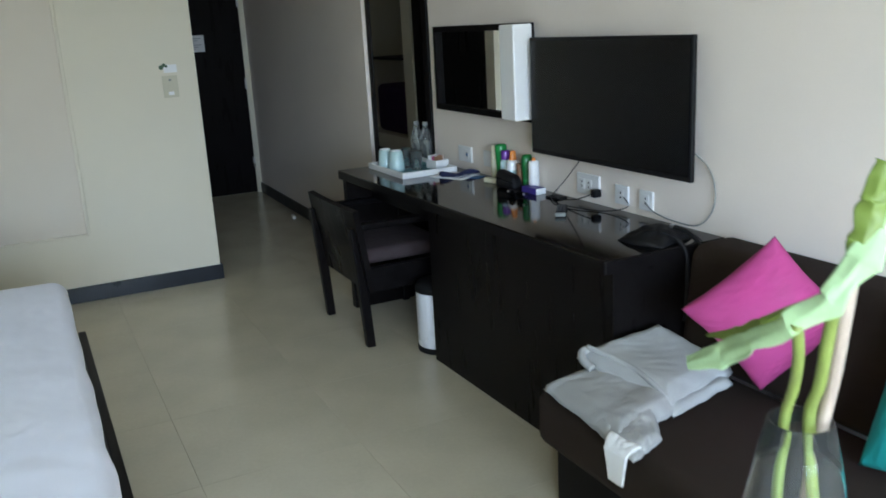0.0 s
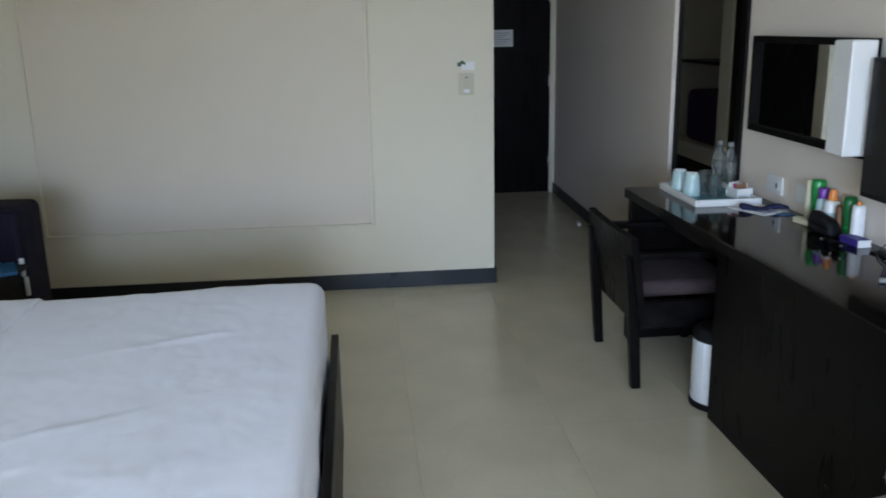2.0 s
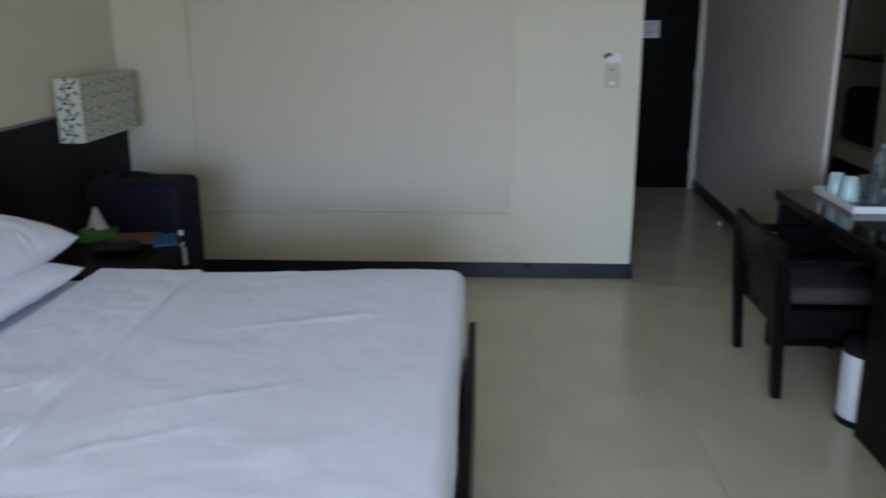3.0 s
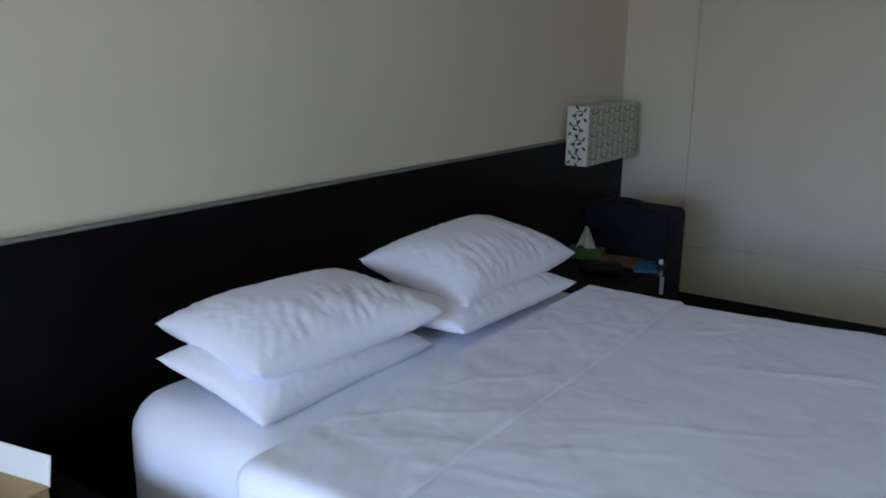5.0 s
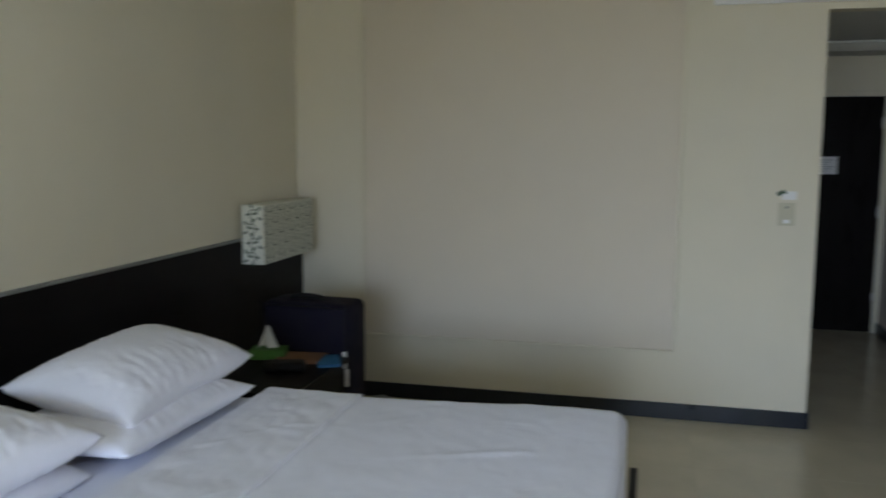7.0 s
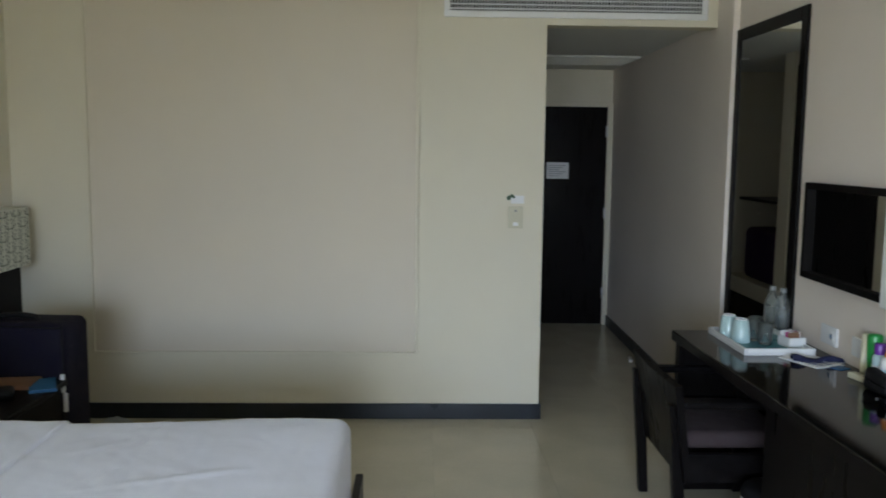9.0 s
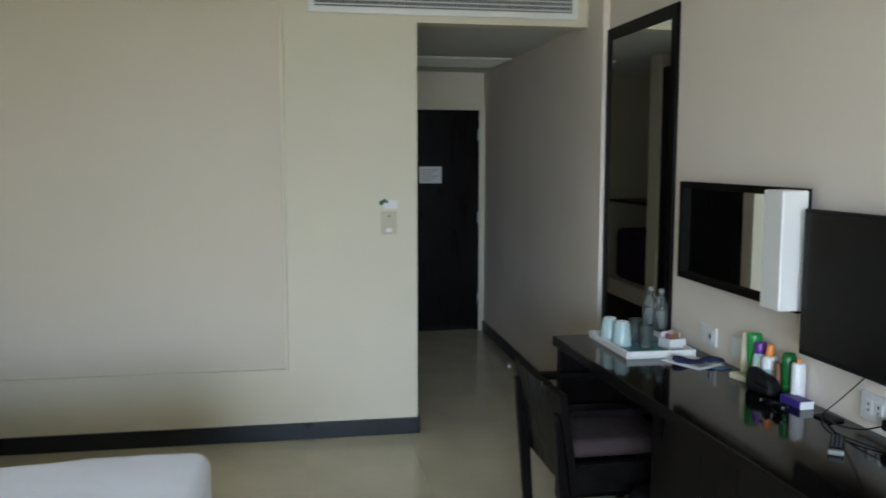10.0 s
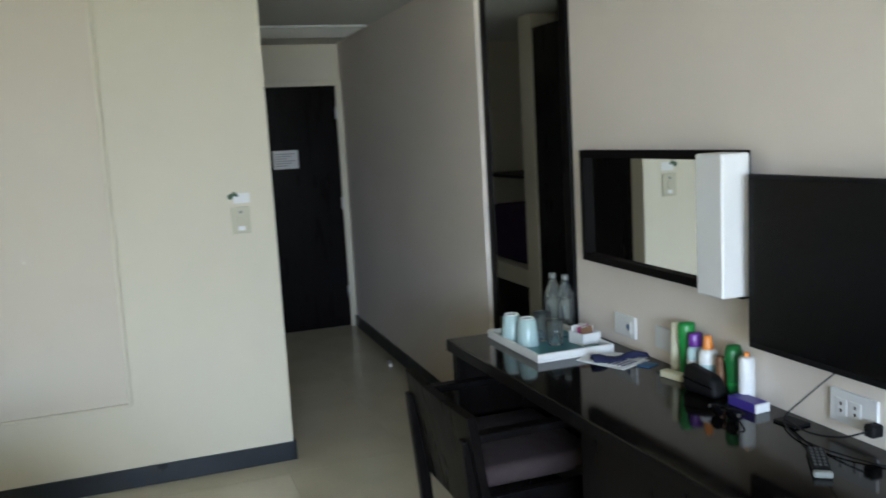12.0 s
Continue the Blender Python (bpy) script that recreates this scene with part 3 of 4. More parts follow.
def wall_lamp(at):
    t = thing("wall_lamp", "box-shaped pale fabric wall lamp printed with leafy scrolls", "lamp", at, group="wall lamps over the headboard")
    shade = part("shade", box(0.0, 0.0, 0.0, 0.13, 0.69, 0.325, 0.004), LAMP_CLOTH, t)
    part("back_plate", box(-0.0, 0.2, 0.08, -0.004, 0.5, 0.25), BLACK, t)
    bm = bmesh.new()
    for i in range(9):
        for j in range(5):
            scroll(bm, lambda a, b, y=0.042 + i * 0.0757, z=0.036 + j * 0.063: (0.1306, y + a, z + b), 0.056, 1 if (i + j) % 2 else -1)
    part("front_print", bm, LAMP_INK, shade, "grey-green printed scrolls")
    bm = bmesh.new()
    for j in range(4):
        scroll(bm, lambda a, b, x=0.065 + (0.014 if j % 2 else -0.014), z=0.045 + j * 0.078: (x + a, -0.0006, z + b), 0.088, 1 if j % 2 else -1)
    part("end_print", bm, LAMP_INK, shade, "grey-green printed leaves")
    return t


wall_lamp((-1.548, 4.66, 0.945))

tissue = thing("tissue_box", "green tissue box with a tissue pulled up", "tissue box", (-1.20, 4.24, 0.55), 15)
part("carton", box(-0.085, -0.055, 0, 0.085, 0.055, 0.05, 0.004), LIME, tissue)
part("tissue", sheet(16, 16, lambda u, v: ((u - 0.5) * 0.10 * (1 - 0.8 * v) , (0.5 - abs(u - 0.5)) * 0.05 - 0.02 + 0.012 * math.sin(9 * u + 3 * v), 0.05 + 0.105 * v + 0.012 * math.sin(7 * u)), 0.002), PAPER, tissue, "white paper tissue", True)
book = thing("book", "tan leather covered book lying on the nightstand", "book", (-1.035, 4.245, 0.55), 8)
part("cover", box(-0.11, -0.085, 0.0, 0.11, 0.085, 0.017, 0.003), TAN, book)
part("pages", box(-0.105, -0.080, 0.004, 0.111, 0.0858, 0.013), KRAFT, book)
leaflet = thing("booklet", "blue card booklet lying beside the book", "booklet", (-0.882, 4.225, 0.55), 24)
part("card", box(-0.055, -0.10, 0.0, 0.055, 0.10, 0.014, 0.002), BLUE, leaflet)
case_black = thing("glasses_case", "black soft pouch lying on the nightstand", "pouch", (-1.02, 4.02, 0.55), 20)
part("body", box(-0.10, -0.05, 0, 0.10, 0.05, 0.05, 0.022, seg=4), BLACK, case_black, smooth=True)

# suitcase between the nightstand and the wall
suitcase = thing("suitcase", "upright dark violet soft suitcase beside the nightstand", "suitcase", (-1.06, 4.50, 0.0), -4)
part("body", box(-0.245, -0.13, 0.03, 0.234, 0.13, 0.805, 0.04, seg=4), NAVY, suitcase, smooth=True)
part("front_pocket", box(-0.22, -0.16, 0.10, 0.20, -0.125, 0.50, 0.03, seg=3), NAVY, suitcase, smooth=True)
part("handle", tube([(-0.12, -0.03, 0.79), (-0.11, -0.03, 0.818), (-0.03, -0.03, 0.826), (0.05, -0.03, 0.818), (0.06, -0.03, 0.79)], 0.014), BLACK, suitcase, smooth=True)
part("tag", box(0.216, -0.147, 0.490, 0.236, -0.133, 0.575, 0.003), PAPER, suitcase, "white luggage tag")
part("tag", box(0.228, -0.147, 0.40, 0.246, -0.133, 0.488, 0.003), PAPER, suitcase, "white luggage tag")
part("zip", tube([(-0.235, -0.131, 0.10), (-0.238, -0.131, 0.75), (-0.20, -0.131, 0.785), (0.19, -0.131, 0.785), (0.225, -0.131, 0.74), (0.222, -0.131, 0.10)], 0.004), BLACK, suitcase, smooth=True)
for x in (-0.2, 0.18):
    part("wheel", lathe([(0, -0.012), (0.028, -0.012), (0.028, 0.012), (0, 0.012)], 16), BLACK, suitcase).matrix_local = pose(x, -0.08, 0.028, 0, 90, 0)

# ---- desk ----
DZ = 0.770
DX, DY0, DY1 = 1.992, 2.195, 4.472
desk = thing("desk", "long dark wenge desk with glossy black top", "desk", (0, 0, 0))
def rounded_end(x0, y0, x1, y1, r):
    """Outline of a slab against the wall, its free corner a little rounded and its front edge a little out of line."""
    ring = [(XT - 0.001, y1), (x1, y1)]
    ring += [(x0 + r - r * math.cos(a), y0 + r - r * math.sin(a)) for a in [math.pi / 2 * k / 5 for k in range(6)]]
    return ring + [(XT - 0.001, y0)]


outline = rounded_end(2.035, DY0, DX, DY1, 0.012)
part("slab", ngon_slab(outline, DZ - 0.045, DZ - 0.006, 0.002), WENGE, desk)
part("top", ngon_slab(outline, DZ - 0.0055, DZ, 0.002), LACQUER, desk, "glossy black lacquered top")
part("cabinet", ngon_slab(rounded_end(2.072, DY0 + 0.006, DX + 0.062, 3.496, 0.006), 0.0, DZ - 0.046), WENGE_UP, desk)
part("end_panel", box(DX + 0.02, DY1 - 0.06, 0, XT - 0.02, DY1 - 0.005, DZ - 0.046, 0.003), WENGE_UP, desk)
part("apron", box(DX + 0.16, 3.498, DZ - 0.16, DX + 0.18, DY1 - 0.061, DZ - 0.046, 0.002), WENGE, desk)

# chair
chair = thing("desk_chair", "dark wenge armchair with a mauve padded seat, pushed to the desk", "chair", (-0.018, 0, 0))
CY0, CY1 = 3.80, 4.425
for y in (CY0, CY1 - 0.05):
    bm = box(1.852, y, 0, 1.905, y + 0.05, 0.60, 0.006)
    for v in bm.verts:
        v.co.x -= max(0, v.co.z - 0.30) * 0.14
    bm2 = box(2.30, y, 0, 2.35, y + 0.05, 0.585, 0.006)
    for b in (bm, bm2):
        for v in b.verts:
            k = 0.22 * max(0.0, 1 - v.co.z / 0.33)
            mid = 1.878 if b is bm else 2.325
            v.co.x += (mid - v.co.x) * k
            v.co.y += (y + 0.025 - v.co.y) * k
    part("back_leg", bm, WENGE_UP, chair)
    part("front_leg", bm2, WENGE_UP, chair)
    part("arm", box(1.87, y - 0.004, 0.585, 2.36, y + 0.054, 0.615, 0.008), WENGE, chair)
    part("side_rail", box(1.90, y + 0.008, 0.275, 2.30, y + 0.042, 0.395, 0.004), WENGE, chair)
part("front_rail", box(2.305, CY0 + 0.05, 0.275, 2.34, CY1 - 0.05, 0.40, 0.004), WENGE, chair)
bm = sheet(12, 16, lambda u, v: (1.874 - 0.055 * u - 0.012 * math.sin(math.pi * v) * u, CY0 - 0.03 + v * (CY1 - CY0 + 0.034), 0.285 + 0.40 * u), 0.03)
part("backrest", bm, WENGE_UP, chair)
part("seat_pad", box(1.895, CY0 + 0.055, 0.40, 2.33, CY1 - 0.055, 0.475, 0.028, seg=4), MAUVE, chair, "mauve fabric seat pad", True)

# bin
bin_ = thing("waste_bin", "white enamelled pedal bin with black base and lid", "bin", (2.147, 3.625, 0))
part("body", lathe([(0, 0.02), (0.105, 0.02), (0.110, 0.03), (0.110, 0.295), (0, 0.295)], 36), METAL_WHITE, bin_, smooth=False)
part("base", lathe([(0, 0), (0.113, 0), (0.113, 0.024), (0.106, 0.028), (0, 0.028)], 36), BLACK, bin_)
part("lid", lathe([(0.112, 0.293), (0.113, 0.31), (0.10, 0.335), (0.05, 0.345), (0, 0.345)], 36), BLACK, bin_, "black domed lid", True)

# mirrors, light box and television on the desk wall
tall = thing("tall_mirror", "tall wall mirror in a broad dark wenge frame", "mirror", (XT, 0, 0))
MY0, MY1, MZ0, MZ1 = 4.355, 5.215, 0.12, 2.28
FW = 0.065
part("frame_side", box(-0.016, MY0, MZ0, -0.001, MY0 + FW, MZ1, 0.003), WENGE_UP, tall)
part("frame_side", box(-0.016, MY1 - FW, MZ0, -0.001, MY1, MZ1, 0.003), WENGE_UP, tall)
part("frame_top", box(-0.016, MY0 + FW, MZ1 - FW, -0.001, MY1 - FW, MZ1, 0.003), WENGE, tall)
part("frame_bottom", box(-0.016, MY0 + FW, MZ0, -0.001, MY1 - FW, MZ0 + FW, 0.003), WENGE, tall)
part("glass", box(-0.012, MY0 + FW, MZ0 + FW, -0.008, MY1 - FW, MZ1 - FW), MIRROR, tall, "silvered mirror glass")

vanity = thing("vanity_mirror", "wide wall mirror in a narrow dark frame", "mirror", (XT - 0.0741, 0, 0), -1.0)
y0, y1, z0, z1, fw = 3.300, 4.245, 1.068, 1.488, 0.028
part("frame_side", box(-0.035, y0, z0, -0.001, y0 + fw, z1, 0.002), WENGE_MATT, vanity)
part("frame_side", box(-0.035, y1 - fw, z0, -0.001, y1, z1, 0.002), WENGE_MATT, vanity)
part("frame_top", box(-0.035, y0 + fw, z1 - fw, -0.001, y1 - fw, z1, 0.002), WENGE_MATT, vanity)
part("frame_bottom", box(-0.035, y0 + fw, z0, -0.001, y1 - fw, z0 + fw, 0.002), WENGE_MATT, vanity)
part("glass", box(-0.014, y0 + fw, z0 + fw, -0.010, y1 - fw, z1 - fw), MIRROR, vanity, "silvered mirror glass")

lightbox = thing("mirror_light", "white boxed mirror light, switched off, on the mirror's edge", "lamp", (XT - 0.054, 0, 0))
part("diffuser", box(-0.095, 3.258, 1.085, -0.001, 3.374, 1.484, 0.006), WHITE, lightbox)
part("back_plate", box(-0.0009, 3.27, 1.10, 0.0, 3.365, 1.47), METAL_WHITE, lightbox)

tv = thing("television", "flat black wall-mounted television, switched off", "television", (2.43, 0, 0))
part("case", box(0.004, 2.262, 0.953, 0.022, 3.225, 1.428, 0.004), BLACK, tv)
part("screen", box(0.0, 2.272, 0.972, 0.0038, 3.213, 1.416), SCREEN, tv, "dark glossy screen")
part("bracket", box(0.0225, 2.5, 1.05, 0.094, 2.95, 1.33, 0.004), BLACK, tv)

# ---- sofa ----
SY0, SY1 = -0.10, 2.185
sofa = thing("sofa", "dark brown suede sofa against the wall beside the desk", "sofa", (0, 0, 0))
part("base", box(1.84, SY0, 0.0, XT - 0.02, SY1, 0.24, 0.006), WENGE, sofa)
for y0, y1 in ((SY0, 1.03), (1.035, SY1)):
    part("seat_cushion", box(1.76, y0, 0.245, XT - 0.2, y1, 0.42, 0.04, seg=4), BROWN, sofa, smooth=True)
    bm = box(2.31, y0, 0.40, XT - 0.02, y1, 0.785, 0.05, seg=4)
    for v in bm.verts:
        v.co.x += (v.co.z - 0.40) * 0.12
        v.co.x = min(v.co.x, XT - 0.012)
    part("back_cushion", bm, BROWN, sofa, smooth=True)

for name, mat, label, m, size in (("throw_cushion", PINK, "bright pink square cotton cushion leaning on the sofa", pose(2.262, 1.762, 0.675, 0, -92, 47) @ pose(0, 0, 0, 0, 0, -47), 0.163),
                                  ("throw_cushion", TEAL, "teal square cotton cushion leaning on the sofa", pose(2.25, 1.175, 0.64, 0, -64, 0) @ pose(0, 0, 0, 0, 0, 5), 0.21)):
    c = part(name, pillow_mesh(size, size, 0.068, 11.0 if mat is PINK else 17.0), mat, None, label, True, "cushion", group="cushions on the sofa")
    c.matrix_world = m



def cloth_quad(corners, nu, nv, lift, thick, wave, seed):
    """A soft layer of cloth over four corners (x, y, z), lifted in the middle, its rim turned down a little."""
    a, b, c, d = [Vector(p) for p in corners]

    def f(u, v):
        p = a.lerp(b, u).lerp(d.lerp(c, u), v)
        rim = min(1.0, 9 * min(u, 1 - u, v, 1 - v)) ** 0.6
        fold = noise.noise(Vector((u * 2.4 + seed, v * 2.4, 1))) + 0.5 * abs(noise.noise(Vector((u * 7 + v * 4 + seed, v * 3, 5))))
        edge = 0.012 * noise.noise(Vector((u * 5 + seed, v * 5, 9)))
        return p + Vector((edge, edge, lift * rim + wave * fold * (0.3 + 0.7 * rim)))
    return sheet(nu, nv, f, thick)


shirt = thing("shirt", "loosely folded pale grey shirt lying on the sofa seat", "shirt")
part("body", cloth_quad([(1.742, 1.745, 0.428), (1.765, 2.125, 0.430), (2.24, 2.175, 0.470), (2.05, 1.835, 0.432)], 50, 50, 0.028, 0.010, 0.014, 3.0), SHIRT, shirt, smooth=True)
part("back_panel", cloth_quad([(1.975, 1.825, 0.446), (1.915, 2.165, 0.484), (2.235, 2.178, 0.505), (2.288, 1.918, 0.440)], 44, 44, 0.034, 0.012, 0.008, 8.0), SHIRT, shirt, smooth=True)
part("underside", cloth_quad([(1.965, 1.800, 0.428), (1.96, 1.90, 0.430), (2.29, 1.96, 0.430), (2.25, 1.875, 0.428)], 24, 16, 0.020, 0.008, 0.006, 5.0), SHIRT, shirt, smooth=True)
part("front_flap", cloth_quad([(1.722, 1.668, 0.424), (1.742, 1.86, 0.432), (1.96, 1.90, 0.452), (1.845, 1.715, 0.430)], 34, 26, 0.018, 0.008, 0.008, 12.0), SHIRT, shirt, smooth=True)
part("placket", tube([(1.935, 2.150, 0.528), (1.962, 2.07, 0.516), (1.978, 1.98, 0.504), (1.975, 1.90, 0.492), (1.978, 1.835, 0.468)], 0.009, taper=0.8), SHIRT, shirt, "stitched placket of the shirt", True)
part("collar", tube([(1.905, 2.085, 0.486), (1.900, 2.125, 0.502), (1.918, 2.152, 0.514), (1.945, 2.150, 0.518)], 0.013), SHIRT, shirt, "rolled shirt collar", True)
part("sleeve", sheet(34, 26, lambda u, v: (1.752 - 0.030 * min(1, u * 2.2) - 0.012 * v * (1 - u), 1.675 + (0.105 - 0.05 * u) * v + 0.03 * u, 0.450 - 0.11 * u * u + 0.004 * noise.noise(Vector((u * 7, v * 8, 3)))), 0.008), PAPER, shirt, "white cotton cuff hanging over the seat edge", True)

# ---- low table with a vase of cut leaves ----
table = thing("side_table", "low dark wenge side table under the vase", "table", (1.43, 0.90, 0))
part("tabletop", lathe([(0, 0.465), (0.255, 0.465), (0.262, 0.475), (0.262, 0.492), (0.255, 0.50), (0, 0.50)], 48), WENGE, table)
part("pedestal", lathe([(0, 0.02), (0.035, 0.02), (0.03, 0.25), (0.04, 0.464), (0, 0.464)], 24), WENGE_UP, table, smooth=True)
part("foot", lathe([(0, 0), (0.19, 0), (0.19, 0.012), (0.03, 0.03), (0, 0.03)], 36), WENGE, table)
vase = thing("vase", "clear glass vase with cut green stalks and leaves", "vase", (1.432, 0.938, 0.50))
part("glass", lathe([(0, 0.0), (0.105, 0.0), (0.108, 0.01), (0.096, 0.18), (0.060, 0.36), (0.046, 0.425), (0.043, 0.425), (0.057, 0.355), (0.092, 0.178), (0.103, 0.014), (0, 0.014)], 40), VASE, vase, smooth=True)


def leaf_blade(points, widths, sway, fold):
    """A broad wavy leaf along a line of points."""
    pts = [Vector(p) for p in points]

    def along(u):
        k = min(int(u * (len(pts) - 1)), len(pts) - 2)
        f = u * (len(pts) - 1) - k
        f = f * f * (3 - 2 * f)
        return pts[k].lerp(pts[k + 1], f), widths[k] + (widths[k + 1] - widths[k]) * f

    def f(u, v):
        p, w = along(u)
        d = (along(min(1, u + 0.05))[0] - along(max(0, u - 0.05))[0]).normalized()
        side = d.cross(Vector(sway)).normalized()
        up = side.cross(d)
        c = v - 0.5
        ripple = 0.07 * math.sin(u * 34) * abs(c) * 2 + 0.08 * noise.noise(Vector((u * 9, c * 3, 4)))
        return p + side * w * c * (1 + 0.4 * noise.noise(Vector((u * 10, 3 * (1 if c > 0 else -1), 1)))) + up * w * (fold * abs(c) + ripple)
    return sheet(60, 14, f, 0.0015)


part("leaf", leaf_blade([(1.262, 0.99, 1.035), (1.262, 0.93, 1.066), (1.252, 0.87, 1.105), (1.245, 0.81, 1.146), (1.272, 0.775, 1.18), (1.30, 0.76, 1.225), (1.335, 0.75, 1.285)], (0.018, 0.036, 0.028, 0.028, 0.032, 0.036, 0.02), (0.62, 0.62, -0.48), 0.2), LEAF, vase, "broad wavy pale green leaf", True)
part("leaf", leaf_blade([(1.292, 0.985, 1.070), (1.288, 0.93, 1.090), (1.282, 0.88, 1.120), (1.292, 0.83, 1.160)], (0.004, 0.018, 0.016, 0.004), (0.62, 0.62, -0.48), 0.2), LEAF_DARK, vase, "olive green underside of a leaf", True)
part("leaf", leaf_blade([(1.292, 0.772, 1.20), (1.305, 0.765, 1.245), (1.315, 0.76, 1.29), (1.32, 0.755, 1.335)], (0.010, 0.030, 0.032, 0.02), (0.62, 0.6, -0.4), 0.3), LEAF_DARK, vase, "olive green leaf", True)
part("stalk", tube([(1.40, 0.95, 0.53), (1.41, 0.955, 0.75), (1.418, 0.955, 0.915), (1.375, 0.905, 1.00), (1.31, 0.845, 1.08), (1.252, 0.80, 1.148)], 0.009, taper=0.75), STALK, vase, "pale green stalk", True)
part("stalk", tube([(1.47, 0.90, 0.53), (1.455, 0.92, 0.75), (1.44, 0.93, 0.92), (1.395, 0.88, 1.01), (1.33, 0.82, 1.11), (1.285, 0.775, 1.185)], 0.010, taper=0.75), STALK, vase, "pale green stalk", True)
part("stalk", tube([(1.45, 0.96, 0.53), (1.46, 0.945, 0.76), (1.463, 0.925, 0.92), (1.41, 0.87, 1.03), (1.345, 0.81, 1.15), (1.312, 0.775, 1.245)], 0.011, taper=0.85), BLUSH, vase, "pale blush stalk", True)
for e in vase.children:
    e.matrix_parent_inverse = Matrix() if e.name.startswith(("glass", "water")) else vase.matrix_world.inverted()

# ---- things on the desk ----
tray = thing("tray", "white tray with a teal inlay holding cups and glasses", "tray", (2.298, 4.187, DZ))
part("base", box(-0.152, -0.226, 0.0, 0.152, 0.226, 0.008, 0.002), WHITE, tray)
part("inlay", box(-0.138, -0.212, 0.0085, 0.138, 0.212, 0.0105), TEAL_INLAY, tray, "glossy teal inlay")
for x0, y0, x1, y1 in ((-0.152, -0.226, -0.139, 0.226), (0.139, -0.226, 0.152, 0.226), (-0.138, -0.226, 0.138, -0.213), (-0.138, 0.213, 0.138, 0.226)):
    part("rim", box(x0, y0, 0.008, x1, y1, 0.030, 0.003), WHITE, tray)
TZ = DZ + 0.0108


def cup(at):
    t = thing("cup", "pale green glazed cup turned upside down on the tray", "cup", at, group="cups on the tray")
    part("body", lathe([(0.041, 0.0), (0.040, 0.03), (0.033, 0.095), (0.029, 0.100), (0, 0.100)], 32), CUP, t, smooth=True)
    part("foot_ring", lathe([(0.026, 0.100), (0.027, 0.104), (0.023, 0.104), (0.022, 0.100)], 32), WHITE, t, smooth=True)
    return t


cup((2.192, 4.275, TZ))
cup((2.212, 4.180, TZ))


def tumbler(at):
    t = thing("drinking_glass", "clear glass tumbler standing on the tray", "glass", at, group="glasses on the tray")
    part("body", lathe([(0, 0), (0.028, 0), (0.033, 0.092), (0.0305, 0.092), (0.026, 0.008), (0, 0.008)], 32), THIN, t, smooth=True)
    return t


tumbler((2.285, 4.215, TZ))
tumbler((2.305, 4.135, TZ))
tumbler((2.320, 4.285, TZ))


def water_bottle(at):
    t = thing("water_bottle", "clear glass water bottle with a grey cap", "bottle", at, group="water bottles beside the tray")
    part("body", lathe([(0, 0), (0.033, 0), (0.036, 0.008), (0.036, 0.125), (0.033, 0.148), (0.018, 0.178), (0.014, 0.20), (0.0125, 0.20), (0.0165, 0.177), (0.0315, 0.147), (0.0342, 0.125), (0.0342, 0.010), (0, 0.008)], 28), THIN, t, smooth=True)
    part("cap", lathe([(0.014, 0.198), (0.0145, 0.215), (0.012, 0.219), (0, 0.219)], 20), CAP, t, smooth=True)
    part("water", lathe([(0, 0.0105), (0.0300, 0.0115), (0.0300, 0.118), (0, 0.118)], 28), WATER, t, "clear still water", True)
    return t


water_bottle((2.462, 4.455, DZ))
water_bottle((2.484, 4.388, DZ))

sachets = thing("sachet_holder", "white ceramic holder with paper sachets on the tray", "holder", (2.405, 4.095, TZ), 8)
for x0, y0, x1, y1 in ((-0.04, -0.045, -0.035, 0.045), (0.035, -0.045, 0.04, 0.045), (-0.0349, -0.045, 0.0349, -0.040), (-0.0349, 0.040, 0.0349, 0.045)):
    part("wall", box(x0, y0, 0.0, x1, y1, 0.045, 0.002), WHITE, sachets)
part("base", box(-0.0348, -0.0398, 0, 0.0348, 0.0398, 0.004), WHITE, sachets)
for k in range(7):
    o = part("sachet", box(-0.026, -0.0015, 0, 0.026, 0.0015, 0.062, 0.001), (TAN, PAPER, TAN, PINK, PAPER, TAN, PAPER)[k], sachets)
    o.matrix_local = pose(0.004 * (k % 3 - 1), -0.032 + 0.0105 * k, 0.005, -8 + 4 * (k % 4), 6 * (k % 3 - 1), 0)

leaf_paper = thing("leaflet", "white printed leaflets lying on the desk", "leaflet", (2.385, 3.865, DZ), 22)
part("sheet", box(-0.075, -0.10, 0.0, 0.075, 0.10, 0.002), PAPER, leaf_paper)
o = part("sheet", box(-0.075, -0.10, 0.0022, 0.075, 0.10, 0.004), PAPER, leaf_paper)
o.matrix_local = pose(0.012, 0.01, 0, 0, 0, 9)
for k in range(5):
    part("print_line", box(-0.055, -0.08 + k * 0.018, 0.0042, 0.03, -0.073 + k * 0.018, 0.0046), DARK_INK, leaf_paper)
glove = thing("folded_cloth", "navy folded cloth lying on the leaflets", "cloth", (2.405, 3.85, DZ + 0.005), -12)
part("fold", sheet(30, 16, lambda u, v: (-0.10 + 0.20 * u, (v - 0.5) * (0.045 + 0.02 * math.sin(u * 6)), 0.004 + 0.022 * math.sin(math.pi * v) ** 0.7 * (0.6 + 0.4 * math.sin(u * 9 + 1)) + 0.004 * noise.noise(Vector((u * 9, v * 5, 1)))), 0.004), NAVY_CLOTH, glove, smooth=True)
card = thing("card", "small pale blue card lying on the desk", "card", (2.452, 3.755, DZ), 25)
part("card", box(-0.03, -0.025, 0, 0.03, 0.025, 0.003, 0.001), BLUE, card)


